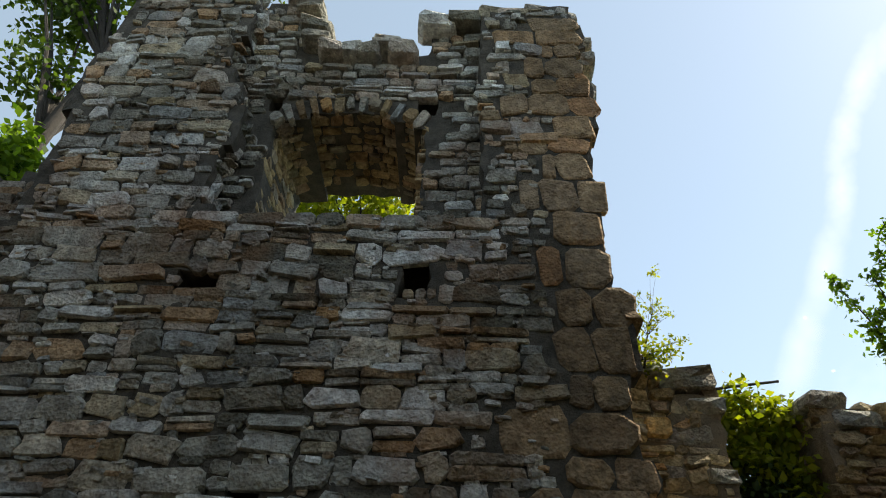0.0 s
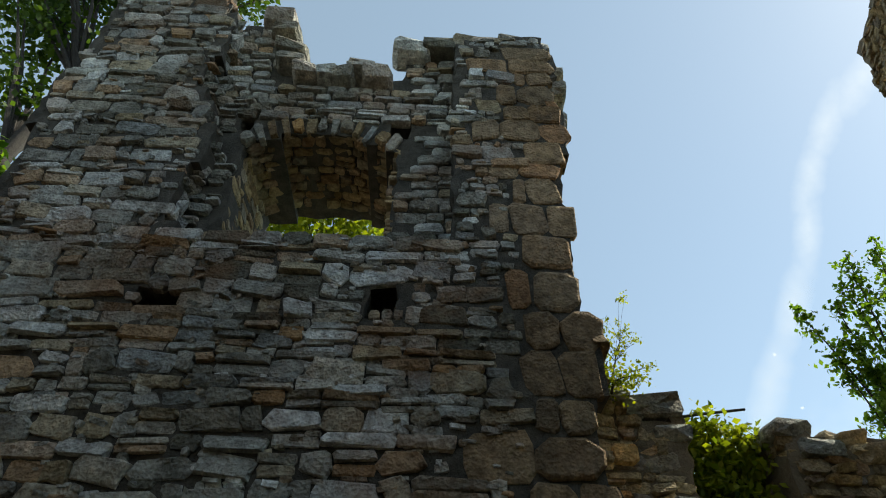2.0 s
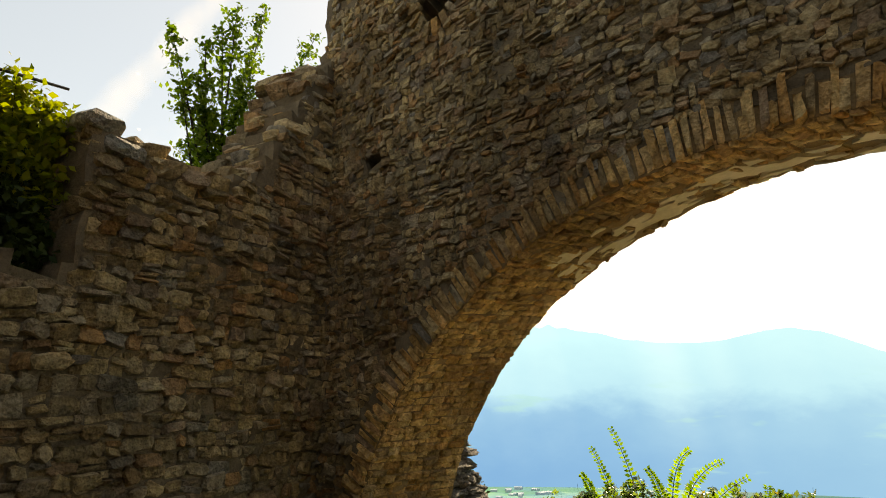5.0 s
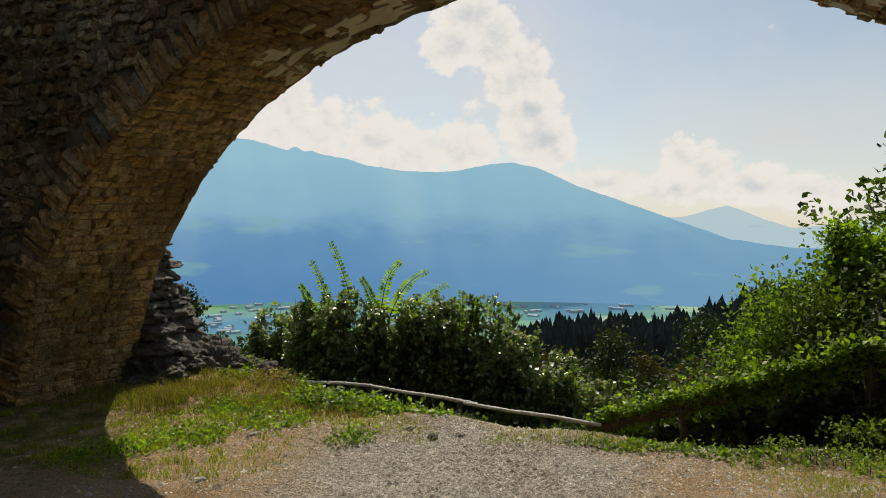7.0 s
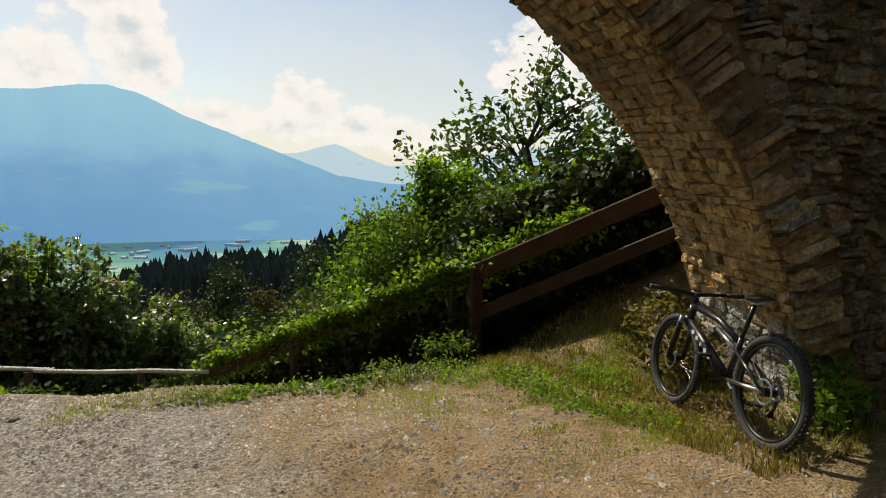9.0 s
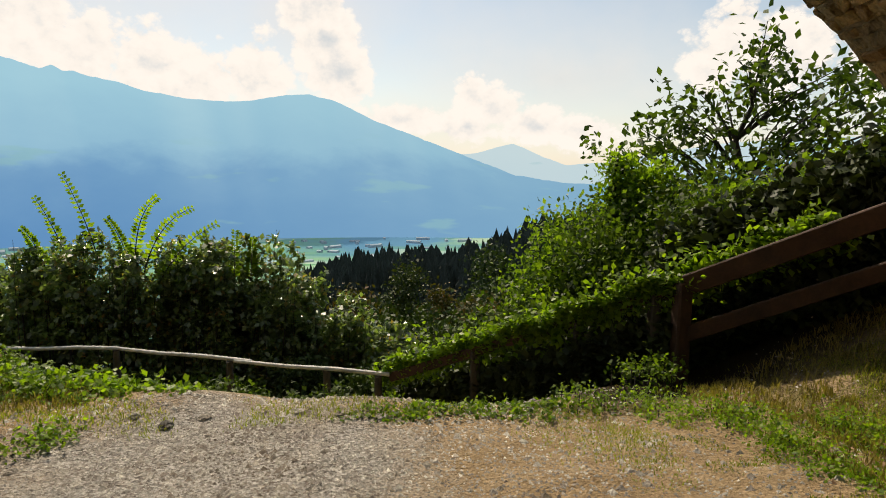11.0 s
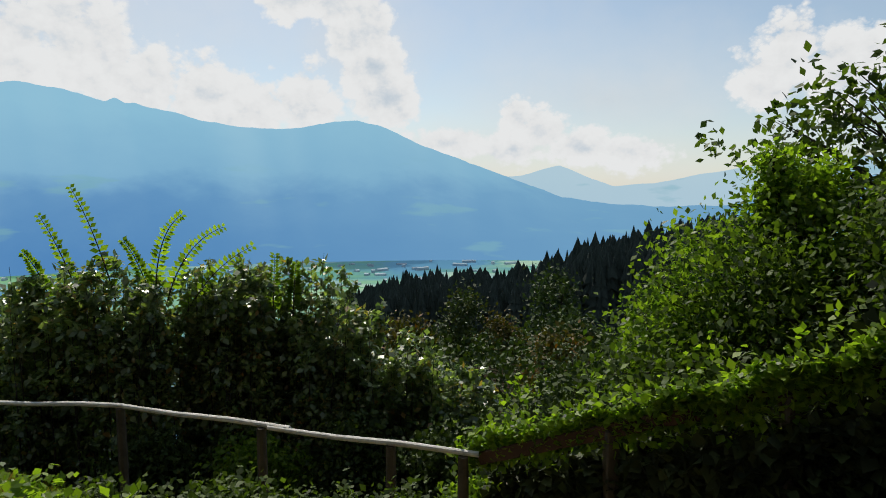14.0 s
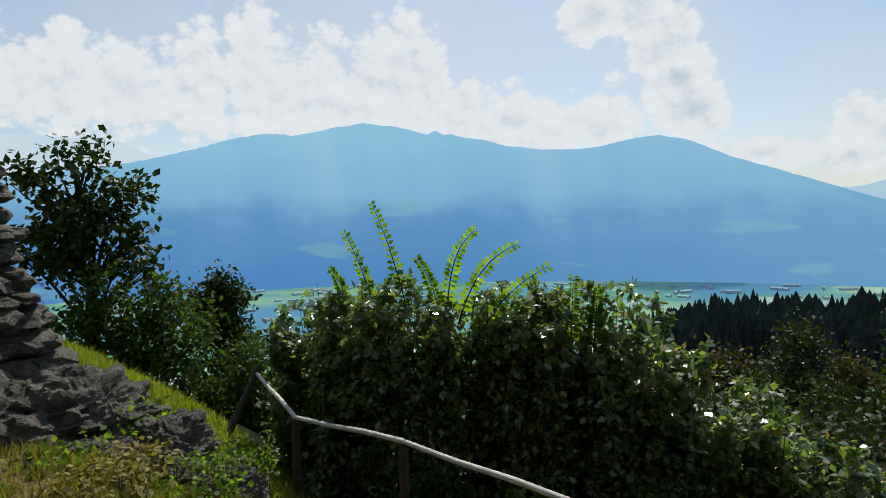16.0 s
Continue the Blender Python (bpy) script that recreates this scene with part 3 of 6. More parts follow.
    # loose top blocks
    for u, v, s in ((-1.0, 9.32, 0.3), (-2.05, 9.7, 0.32), (-1.75, 9.14, 0.26), (-1.45, 9.12, 0.22), (-2.0, 9.4, 0.3), (-0.3, 9.85, 0.4), (0.1, 9.9, 0.36), (0.5, 9.98, 0.3), (0.85, 9.95, 0.4), (1.2, 10.02, 0.34), (1.48, 9.95, 0.36), (1.62, 9.3, 0.36), (1.66, 8.9, 0.3), (1.6, 8.3, 0.34), (-0.75, 9.14, 0.3), (-1.25, 9.12, 0.25), (-2.35, 10.5, 0.34), (-2.2, 10.15, 0.3)):
        vs, fs = stone(rngA, s * 1.45, s * 0.72, 0.34, 0.5)
        mesh_ob("stone", [Vector((u + x, WALL_Y + 0.42 - z, v + y)) - w.location for x, y, z in vs], fs, M_STONE_OB, w)
    # sill slabs of the niche
    u = NICHE[0] - 0.15
    while u < 0.3:
        s = rngA.uniform(0.25, 0.5)
        mesh_ob("sill_stone", [Vector(at(u + s / 2 + x, 5.9 + y, z)) - w.location for x, y, z in stone(rngA, s - 0.02, 0.17, 0.05)[0]], stone(rngA, s, 0.17, 0.05)[1], M_STONE_OB, w)
        u += s


build_tall_wall()


# ---- low back wall and the wall beyond the tower's other side ----
rngB = random.Random(5)
BACK_TOP = profile([(1.3, 4.75), (2.1, 4.72), (2.2, 4.6), (2.68, 4.55), (2.70, 2.85), (3.72, 2.85), (3.75, 4.4), (4.1, 4.3), (4.6, 4.2), (5.4, 4.2), (6.0, 4.6), (6.5, 5.4), (6.9, 6.4), (7.4, 6.9)])


def in_low(u, v):
    return v < BACK_TOP(u) + 0.10 * math.sin(u * 7) and u < 7.6


def build_back_wall():
    w = empty("wall_back", (4.0, BACK_Y, -0.3), "low broken rubble wall with a shrub-filled gap", "wall", kind="structure")
    at = lambda u, v, d: (u, BACK_Y - d, v)
    local(core("wall_core", in_low, 1.2, 7.7, -0.6, 7.6, 0.14, 1.1, at, M_MORTAR_BROWN, None, 0.04), w)
    put = lambda u, v, d: Vector(at(u, v, d)) - w.location
    st = courses(rngB, 1.4, 7.5, -0.5, 7.4, 0.08, 0.19, 0.10, 0.34, lambda u, v: in_low(u, v) and in_low(u, v + 0.08))
    lay(rngB, st, put, w, M_RUBBLE_OB, M_RUBBLE, lambda u, v: 2.0 < u < 5.2 and v > 2.2, (0.0, 0.08), 0.012, 290, "stone", 2.2, 0.22)
    for u, v, s in ((1.95, 4.75, 0.5), (2.45, 4.6, 0.55), (2.6, 4.3, 0.35), (3.85, 4.4, 0.4), (4.1, 4.2, 0.45), (2.55, 3.2, 0.45), (2.62, 3.6, 0.3)):
        vs, fs = stone(rngB, s * 1.2, s * 0.5, 0.45, 0.45)
        mesh_ob("stone", [Vector((u + x, BACK_Y + 0.4 - z, v + y)) - w.location for x, y, z in vs], fs, M_STONE_OB, w)
    u = 3.8
    while u < 7.3:
        for k in range(4):
            s = rngB.uniform(0.12, 0.34)
            y = BACK_Y + rngB.uniform(-0.02, 1.0)
            vs, fs = stone(rngB, s * 1.2, s * rngB.uniform(0.6, 0.95), s * 0.9, 1.2)
            a = rngB.uniform(-0.5, 0.7) if u > 5.6 else rngB.uniform(-0.2, 0.2)
            z0 = BACK_TOP(u) + rngB.uniform(-0.10, 0.06)
            pts = [Vector((u + x * math.cos(a) - q * math.sin(a), y + s * 0.4 - z, z0 + x * math.sin(a) + q * math.cos(a))) - w.location for x, q, z in vs]
            mesh_ob("stone", pts, fs, M_RUBBLE_OB, w)
        u += rngB.uniform(0.06, 0.13)
    for x, sg in ((2.66, 1), (3.76, -1)):
        gap_side = lambda u, v, d: Vector((x + sg * d, BACK_Y + u, v)) - w.location
        lay(rngB, courses(rngB, 0.0, 1.1, 2.8, 4.4, 0.12, 0.26, 0.16, 0.4, lambda u, v: 0 < u < 1.1), gap_side, w, M_RUBBLE_OB, M_RUBBLE, lambda u, v: False, (0.0, 0.08), 0.015, 0, "stone", 1.8)
    mesh_ob("ochre_stone", [Vector(at(2.06 + x, 4.06 + y, z)) - w.location for x, y, z in stone(rngB, 0.26, 0.2, 0.1)[0]], stone(rngB, 1, 1, 1)[1], M_OCHRE_OB, w)
    l = empty("wall_far", (-7.0, 6.0, -0.3), "lower rubble wall beyond the tall one", "wall", kind="structure")
    top = profile([(-12, 6.5), (-7, 7.0), (-5.2, 7.3), (-4.6, 7.6)])
    atl = lambda u, v, d: (u, 6.0 - d, v)
    local(core("wall_core", lambda u, v: v < top(u) + 0.08 * math.sin(u * 8), -12, -4.4, -0.5, 8, 0.2, 0.9, atl, M_MORTAR, None, 0.05), l)
    lay(rngB, courses(rngB, -9, -4.5, 1.5, 7.5, 0.13, 0.26, 0.2, 0.5, lambda u, v: v < top(u)), lambda u, v, d: Vector(atl(u, v, d)) - l.location, l, M_STONE_OB, M_STONE, lambda u, v: False, (0.02, 0.08))


build_back_wall()

# ---- the wall with the great arch ----
rngC = random.Random(23)
# the unseen crown south of y 0.9 is raised to shade the court
B_TOP = profile([(-9, 9.0), (-4, 9.6), (-1.5, 9.2), (0.2, 7.8), (0.9, 6.8), (1.45, 6.5), (1.75, 6.05), (2.05, 6.2), (2.5, 7.6), (3.0, 9.8), (4.0, 11.6), (6.5, 11.4)])


def arch_r(y, z, inner):
    yc, ry, rz = (YC_IN, RY_IN, RZ_IN) if inner else (YC, RY_OUT, RZ_OUT)
    return math.hypot((y - yc) / ry, (z - ZC) / rz)


def on_face(y, z, d, x0=X_IN):
    return (x0 + ARCH_K * y - d, y, z)


def in_arch_wall(y, z):
    if y > 6.45 - 0.10 * max(z - 7.0, 0.0) + 0.08 * math.sin(z * 3) + 0.06 * math.sin(z * 7.3) or z > B_TOP(y):
        return False
    if (abs(y - 5.12) < 0.13 and abs(z - 4.93) < 0.12) or math.hypot((y - 3.85) / 0.36, (z - 6.95) / 0.42) < 1:
        return False
    return min(arch_r(y, z, True), arch_r(y, z, False)) > 1.03


def on_inner_face(y, z):
    return in_arch_wall(y, z) or (-7 < y < 0.5 and z < 6 and arch_r(y, z, True) > 1.02)


def soffit(a, s, d):
    """Point on the underside: a radians from the left foot over the crown, s from 0 inside to 1 outside, d proud."""
    yc = YC_IN + (YC - YC_IN) * s
    ry = RY_IN + (RY_OUT - RY_IN) * s - d
    rz = RZ_IN + (RZ_OUT - RZ_IN) * s - d
    y, z = yc + ry * math.cos(a), ZC + rz * math.sin(a)
    return (X_IN + (X_OUT - X_IN) * s + ARCH_K * y, y, z)


def build_arch_wall():
    w = empty("wall_arch", (5.5, 0, -0.5), "ruined rubble wall pierced by a wide round arch", "wall", kind="structure")
    local(core("wall_core", in_arch_wall, -9, 6.7, -1.2, 11.8, 0.16, X_OUT - X_IN, on_face, M_MORTAR_BROWN, None, 0.05), w)
    put = lambda u, v, d: Vector(on_face(u, v, d)) - w.location
    ring = 1.075
    rub = courses(rngC, -7, 6.5, -0.6, 11.5, 0.055, 0.15, 0.06, 0.21, lambda y, z: on_inner_face(y, z) and on_inner_face(y, z + 0.05) and arch_r(y, z, True) > ring, 0.07)
    lay(rngC, rub, put, w, M_RUBBLE_OB, M_RUBBLE, lambda y, z: 1.5 < y < 5.5 and 2.6 < z < 5.6, (0.0, 0.05), 0.010, 290, "stone", 2.4, 0.32)
    # brick rim of the round hole
    for k in range(16):
        a = 2 * math.pi * k / 16
        vs, fs = stone(rngC, rngC.uniform(0.09, 0.14), rngC.uniform(0.16, 0.26), 0.05, 1.6)
        pts = [put(3.85 + (0.44 + y) * math.cos(a) * 0.92 - x * math.sin(a), 6.95 + (0.46 + y) * math.sin(a) + x * math.cos(a), z) for x, y, z in vs]
        mesh_ob("brick", pts, fs, M_RUBBLE_OB if k % 3 else M_OCHRE_OB, w)
    # the ring of thin radial stones
    n = 190
    for k in range(n):
        a = math.pi * (0.03 + 0.94 * (k + 0.5) / n)
        ln = rngC.uniform(0.24, 0.44) * (0.6 if rngC.random() < 0.15 else 1)
        vs, fs = stone(rngC, rngC.uniform(0.06, 0.085), ln, rngC.uniform(0.012, 0.06), 2.4)
        r0 = ln / 2 - 0.01 + rngC.uniform(0, 0.04)
        a += rngC.uniform(-0.004, 0.004)
        pts = []
        for x, y, z in vs:
            yy, zz = YC_IN + (RY_IN + r0 + y) * math.cos(a) - x * math.sin(a), ZC + (RZ_IN + r0 + y) * math.sin(a) + x * math.cos(a)
            pts.append(Vector(on_face(yy, zz, z)) - w.location)
        mesh_ob("voussoir", pts, fs, M_OCHRE_OB if rngC.random() < 0.78 else M_RUBBLE_OB, w)
    # the underside: mortar bed, then courses of hewn stone along the axis
    na, ns = 160, 12
    vs, fs = [], []
    for i in range(na + 1):
        a = -0.05 + (math.pi + 0.1) * i / na
        for j in range(ns + 1):
            edge = 0.035 * (float(hash2(i, j, 9)) - 0.5)
            vs.append(Vector(soffit(a, j / ns, edge)) - w.location)
        vs.append(Vector(soffit(a, 1.0, -0.85)) - w.location - Vector((0.02, 0, 0)))
        vs.append(Vector(soffit(a, 0.0, -0.85)) - w.location + Vector((0.02, 0, 0)))
    m = ns + 3
    for i in range(na):
        for j in range(ns + 1):
            fs.append((i * m + j, i * m + j + 1, (i + 1) * m + j + 1, (i + 1) * m + j))
        fs.append((i * m + ns + 2, i * m, (i + 1) * m, (i + 1) * m + ns + 2))
    mesh_ob("arch_bed", vs, fs, M_MORTAR_WARM, w)
    ry = 0.5 * (RY_IN + RZ_IN)
    st = []
    u = 0.0
    while u < math.pi * ry:
        h = rngC.uniform(0.07, 0.125)
        v = -rngC.uniform(0, 0.3)
        while v < X_OUT - X_IN:
            l = rngC.uniform(0.13, 0.32)
            bare = 0.36 * math.pi * ry < u < 0.64 * math.pi * ry and v > 0.6
            if not (bare and rngC.random() < 0.75):
                lo, hi = max(v, 0.0), min(v + l, X_OUT - X_IN - 0.02)
                if hi - lo > 0.05:
                    st.append((u + h / 2, (lo + hi) / 2, h, hi - lo))
            v += l
        u += h
    wrap = lambda u, v, d: Vector(soffit(u / ry, v / (X_OUT - X_IN), d)) - w.location
    foot = lambda u: u > (math.pi - 0.27) * ry
    lay(rngC, [q for q in st if not foot(q[0])], wrap, w, M_OCHRE_OB, M_OCHRE, lambda u, v: 0.74 * math.pi * ry < u, (0.006, 0.042), 0.015, 290, "stone", 1.5)
    # grey footing of the pier
    lay(rngC, [q for q in st if foot(q[0])], wrap, w, M_STONE_OB, M_STONE, lambda u, v: True, (0.005, 0.03), 0.01, 290, "stone", 1.5)
    # remains of pale plaster on the crown
    for k in range(70):
        a, s = rngC.uniform(0.33, 0.67) * math.pi, rngC.uniform(0.42, 0.93)
        pts, r = [], rngC.uniform(0.05, 0.17)
        ring_n = 11
        for q in range(ring_n):
            t = 2 * math.pi * q / ring_n
            rr = r * rngC.uniform(0.45, 1.4)
            pts.append((a + rr * math.cos(t) / ry * 1.4, min(s + rr * math.sin(t) / (X_OUT - X_IN) * 0.8, 0.99)))
        vs = [Vector(soffit(*p, 0.03)) - w.location for p in pts] + [Vector(soffit(*p, -0.02)) - w.location for p in pts]
        fs = [tuple(range(ring_n))] + [(i, i + ring_n, (i + 1) % ring_n + ring_n, (i + 1) % ring_n) for i in range(ring_n)]
        mesh_ob("plaster_patch", vs, fs, M_PLASTER, w)
    # outer face is rough mortar with stones too
    out = courses(rngC, -7, 6.4, -0.6, 9, 0.14, 0.3, 0.2, 0.5, lambda y, z: in_arch_wall(y, z) and arch_r(y, z, False) > 1.05)
    lay(rngC, out, lambda u, v, d: Vector(on_face(u, v, -d, X_OUT)) - w.location, w, M_RUBBLE_OB, M_RUBBLE, lambda y, z: False)


build_arch_wall()


# ---- plain unseen walls, added to close the court and cut skylight ----
def closing_wall(name, x0, y0, x1, y1, h):
    d = Vector((x1 - x0, y1 - y0, 0))
    m = Matrix.Translation(((x0 + x1) / 2, (y0 + y1) / 2, h / 2 - 0.5)) @ d.to_track_quat('X', 'Z').to_matrix().to_4x4()
    v, f = box(0, 0, 0, d.length, 0.9, h, m)
    tagged(mesh_ob(name, v, f, M_MORTAR), "plain unseen wall added to close and darken the court", "wall", kind="structure")


closing_wall("unseen_wall_west", -7.4, 5.5, -7.4, -7.5, 8.5)
closing_wall("unseen_wall_south", -7.8, -7.0, 3.2, -7.0, 8.5)


# ---- far mountains, clouds ----
def mountain_material(name, low, high, z0, z1):
    m, nt, bs = nodes_of(name)
    pos = nt.nodes.new("ShaderNodeNewGeometry").outputs["Position"]
    sep = nt.nodes.new("ShaderNodeSeparateXYZ")
    nt.links.new(pos, sep.inputs[0])
    n1 = tex_noise(nt, 0.0025, 7, 0.6, pos)
    st = nt.nodes.new("ShaderNodeMapping")
    st.inputs["Scale"].default_value = (0.002, 0.0018, 0.009)
    nt.links.new(pos, st.inputs[0])
    n2 = tex_noise(nt, 1.0, 4, 0.5, st.outputs[0])
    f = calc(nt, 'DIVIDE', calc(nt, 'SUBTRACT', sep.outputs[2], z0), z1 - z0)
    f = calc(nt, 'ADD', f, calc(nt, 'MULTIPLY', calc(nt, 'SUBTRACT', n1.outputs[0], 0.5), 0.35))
    # aerial haze painted in: deep blue below, paler above, all given off as emission
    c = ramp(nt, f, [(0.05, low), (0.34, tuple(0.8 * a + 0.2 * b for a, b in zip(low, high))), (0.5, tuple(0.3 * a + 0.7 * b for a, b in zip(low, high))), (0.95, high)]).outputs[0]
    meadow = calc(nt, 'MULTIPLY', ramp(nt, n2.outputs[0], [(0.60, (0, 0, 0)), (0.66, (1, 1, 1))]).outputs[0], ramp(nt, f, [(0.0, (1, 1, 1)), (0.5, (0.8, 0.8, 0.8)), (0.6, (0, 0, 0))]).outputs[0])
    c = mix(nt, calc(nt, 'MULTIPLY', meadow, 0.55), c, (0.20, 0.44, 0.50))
    # sun shafts between clouds and paler haze to the south, painted into the colour
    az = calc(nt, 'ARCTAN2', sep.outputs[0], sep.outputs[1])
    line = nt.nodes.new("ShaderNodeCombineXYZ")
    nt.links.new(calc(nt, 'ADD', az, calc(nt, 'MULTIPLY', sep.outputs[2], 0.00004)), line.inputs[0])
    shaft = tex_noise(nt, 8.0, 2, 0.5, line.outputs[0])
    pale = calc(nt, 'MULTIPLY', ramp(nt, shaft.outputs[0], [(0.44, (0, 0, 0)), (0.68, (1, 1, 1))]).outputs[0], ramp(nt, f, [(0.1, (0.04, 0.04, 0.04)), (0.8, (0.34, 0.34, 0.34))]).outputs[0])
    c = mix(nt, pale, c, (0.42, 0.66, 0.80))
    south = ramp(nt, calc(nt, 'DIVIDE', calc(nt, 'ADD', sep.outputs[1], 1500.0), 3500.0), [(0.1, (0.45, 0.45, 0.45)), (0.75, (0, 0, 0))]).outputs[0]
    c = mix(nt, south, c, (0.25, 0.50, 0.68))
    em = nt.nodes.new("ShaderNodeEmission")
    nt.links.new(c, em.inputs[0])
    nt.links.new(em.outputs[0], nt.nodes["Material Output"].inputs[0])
    return m


def far_ridge(name, knots, r_base, r_top, z_base, material, label, rough):
    """A mountain side: azimuths clockwise from +y in degrees with the elevation of the crest."""
    az = np.arange(knots[0][0], knots[-1][0] + 0.01, 0.25)
    el = np.interp(az, [k[0] for k in knots], [k[1] for k in knots])
    el = el + rough * np.array([noise.fractal((a * 0.5, 3.1, 0.0), 0.9, 2.1, 5) + 0.8 * abs(noise.noise((a * 1.3, 8.0, 0.0))) for a in az])
    rows_n = 34
    top = r_top * np.tan(np.radians(el))
    V = np.zeros((len(az), rows_n, 3))
    for j in range(rows_n):
        q = j / (rows_n - 1)
        r = r_base + (r_top - r_base) * q
        lift = np.array([noise.fractal((a * 0.16, q * 3.0, 7.0), 1.0, 2.0, 5) for a in az])
        z = z_base + (top - z_base) * (q ** 1.15) + 40 * lift * math.sin(math.pi * q)
        V[:, j] = np.stack([r * np.sin(np.radians(az)), r * np.cos(np.radians(az)), z], -1)
    i = np.arange(len(az) - 1)[:, None] * rows_n + np.arange(rows_n - 1)[None]
    f = np.stack([i, i + rows_n, i + rows_n + 1, i + 1], -1).reshape(-1, 4)
    return tagged(mesh_ob(name, V.reshape(-1, 3), f, material, smooth=True), label, "mountain", kind="structure")


NEAR_RIDGE = [(20, 3.0), (36, 3.6), (45, 4.9), (49.9, 6.1), (53, 7.0), (55.6, 7.5), (58, 7.3), (61, 7.9), (64, 8.4), (67, 8.1), (69.8, 7.35), (70.6, 7.72), (71.2, 7.3), (72, 7.34), (73, 7.05), (76, 6.4), (79, 5.8), (83, 5.6), (86, 5.9), (88, 6.3), (90.1, 6.45), (92, 6.0), (95.5, 4.4), (100.6, 2.5), (105.7, 0.6), (108.2, -0.4), (112, -0.9), (116, -1.2), (122, -1.0), (130, 1.0), (150, 4.0)]
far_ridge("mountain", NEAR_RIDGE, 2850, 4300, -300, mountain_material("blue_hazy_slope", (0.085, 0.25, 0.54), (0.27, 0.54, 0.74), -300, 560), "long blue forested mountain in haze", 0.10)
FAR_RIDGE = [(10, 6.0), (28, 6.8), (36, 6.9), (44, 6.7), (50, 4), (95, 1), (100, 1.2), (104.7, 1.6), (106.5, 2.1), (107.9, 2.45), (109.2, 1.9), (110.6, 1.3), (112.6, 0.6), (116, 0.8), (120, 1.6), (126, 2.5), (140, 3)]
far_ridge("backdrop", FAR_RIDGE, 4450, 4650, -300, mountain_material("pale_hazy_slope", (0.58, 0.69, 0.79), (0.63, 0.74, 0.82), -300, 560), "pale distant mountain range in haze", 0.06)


def cloud_material(blobs, threshold=0.0, noise_scale=0.13, name="sunlit_cumulus", soft=0.14, gain=1.0, rag=1.7, cover=1.0):
    """Cloud cover over a screen whose map is (azimuth, elevation) in degrees."""
    m, nt, bs = nodes_of(name)
    uv = nt.nodes.new("ShaderNodeUVMap").outputs[0]
    total = None
    for az, el, ra, re, turn, wt in blobs:
        mp = nt.nodes.new("ShaderNodeMapping")
        mp.vector_type = 'TEXTURE'
        mp.inputs["Location"].default_value, mp.inputs["Rotation"].default_value, mp.inputs["Scale"].default_value = (az, el, 0), (0, 0, radians(turn)), (ra, re, 1)
        nt.links.new(uv, mp.inputs[0])
        g = nt.nodes.new("ShaderNodeTexGradient")
        g.gradient_type = 'SPHERICAL'
        nt.links.new(mp.outputs[0], g.inputs[0])
        v = calc(nt, 'MULTIPLY', g.outputs[1], wt)
        total = v if total is None else calc(nt, 'MAXIMUM', total, v)
    def field(shift):
        mp = nt.nodes.new("ShaderNodeMapping")
        mp.inputs["Location"].default_value = (shift[0], shift[1], 0)
        mp.inputs["Scale"].default_value = (1, 1.25, 1)
        nt.links.new(uv, mp.inputs[0])
        n = tex_noise(nt, noise_scale, 10, 0.56, mp.outputs[0])
        v = nt.nodes.new("ShaderNodeTexVoronoi")
        v.inputs["Scale"].default_value, v.inputs["Detail"].default_value, v.inputs["Roughness"].default_value = noise_scale * 2.6, 4.0, 0.6
        nt.links.new(mp.outputs[0], v.inputs["Vector"])
        return calc(nt, 'ADD', calc(nt, 'MULTIPLY', calc(nt, 'SUBTRACT', n.outputs[0], 0.5), rag), calc(nt, 'MULTIPLY', calc(nt, 'SUBTRACT', 0.42, v.outputs["Distance"]), rag * 0.42))
    here, above = field((0, 0)), field((0.5, 1.1))
    dens = calc(nt, 'ADD', total, here)
    alpha = ramp(nt, dens, [(threshold - soft, (0, 0, 0)), (threshold + soft, (1, 1, 1))]).outputs[0]
    relief = calc(nt, 'SUBTRACT', above, here)
    thick = calc(nt, 'ADD', calc(nt, 'MULTIPLY', calc(nt, 'SUBTRACT', total, 0.45), 0.38), calc(nt, 'MULTIPLY', relief, 0.62))
    col = ramp(nt, thick, [(0.0, (0.84, 0.86, 0.90)), (0.16, (0.80, 0.82, 0.86)), (0.36, (0.65, 0.71, 0.79)), (0.66, (0.46, 0.57, 0.70))]).outputs[0]
    em = nt.nodes.new("ShaderNodeEmission")
    nt.links.new(col, em.inputs[0])
    em.inputs[1].default_value = gain
    tr = nt.nodes.new("ShaderNodeBsdfTransparent")
    ms = nt.nodes.new("ShaderNodeMixShader")
    nt.links.new(calc(nt, 'MULTIPLY', alpha, cover), ms.inputs[0])
    nt.links.new(tr.outputs[0], ms.inputs[1])
    nt.links.new(em.outputs[0], ms.inputs[2])
    nt.links.new(ms.outputs[0], nt.nodes["Material Output"].inputs[0])
    return m


def sky_screen(name, a0, a1, e0, e1, r, material, label):
    na, ne = int((a1 - a0) / 2), int((e1 - e0) / 2)
    vs, fs, uvs = [], [], []
    for i in range(na + 1):
        for j in range(ne + 1):
            a, e = a0 + (a1 - a0) * i / na, e0 + (e1 - e0) * j / ne
            vs.append((r * math.cos(radians(e)) * math.sin(radians(a)), r * math.cos(radians(e)) * math.cos(radians(a)), r * math.sin(radians(e))))
            uvs.append((a, e))
    for i in range(na):
        for j in range(ne):
            k = i * (ne + 1) + j
            fs.append((k, k + ne + 1, k + ne + 2, k + 1))
    ob = mesh_ob(name, vs, fs, material)
    lay_uv = ob.data.uv_layers.new(name="UVMap")
    for loop in ob.data.loops:
        lay_uv.data[loop.index].uv = uvs[loop.vertex_index]
    return tagged(ob, label, "cloud", kind="structure")


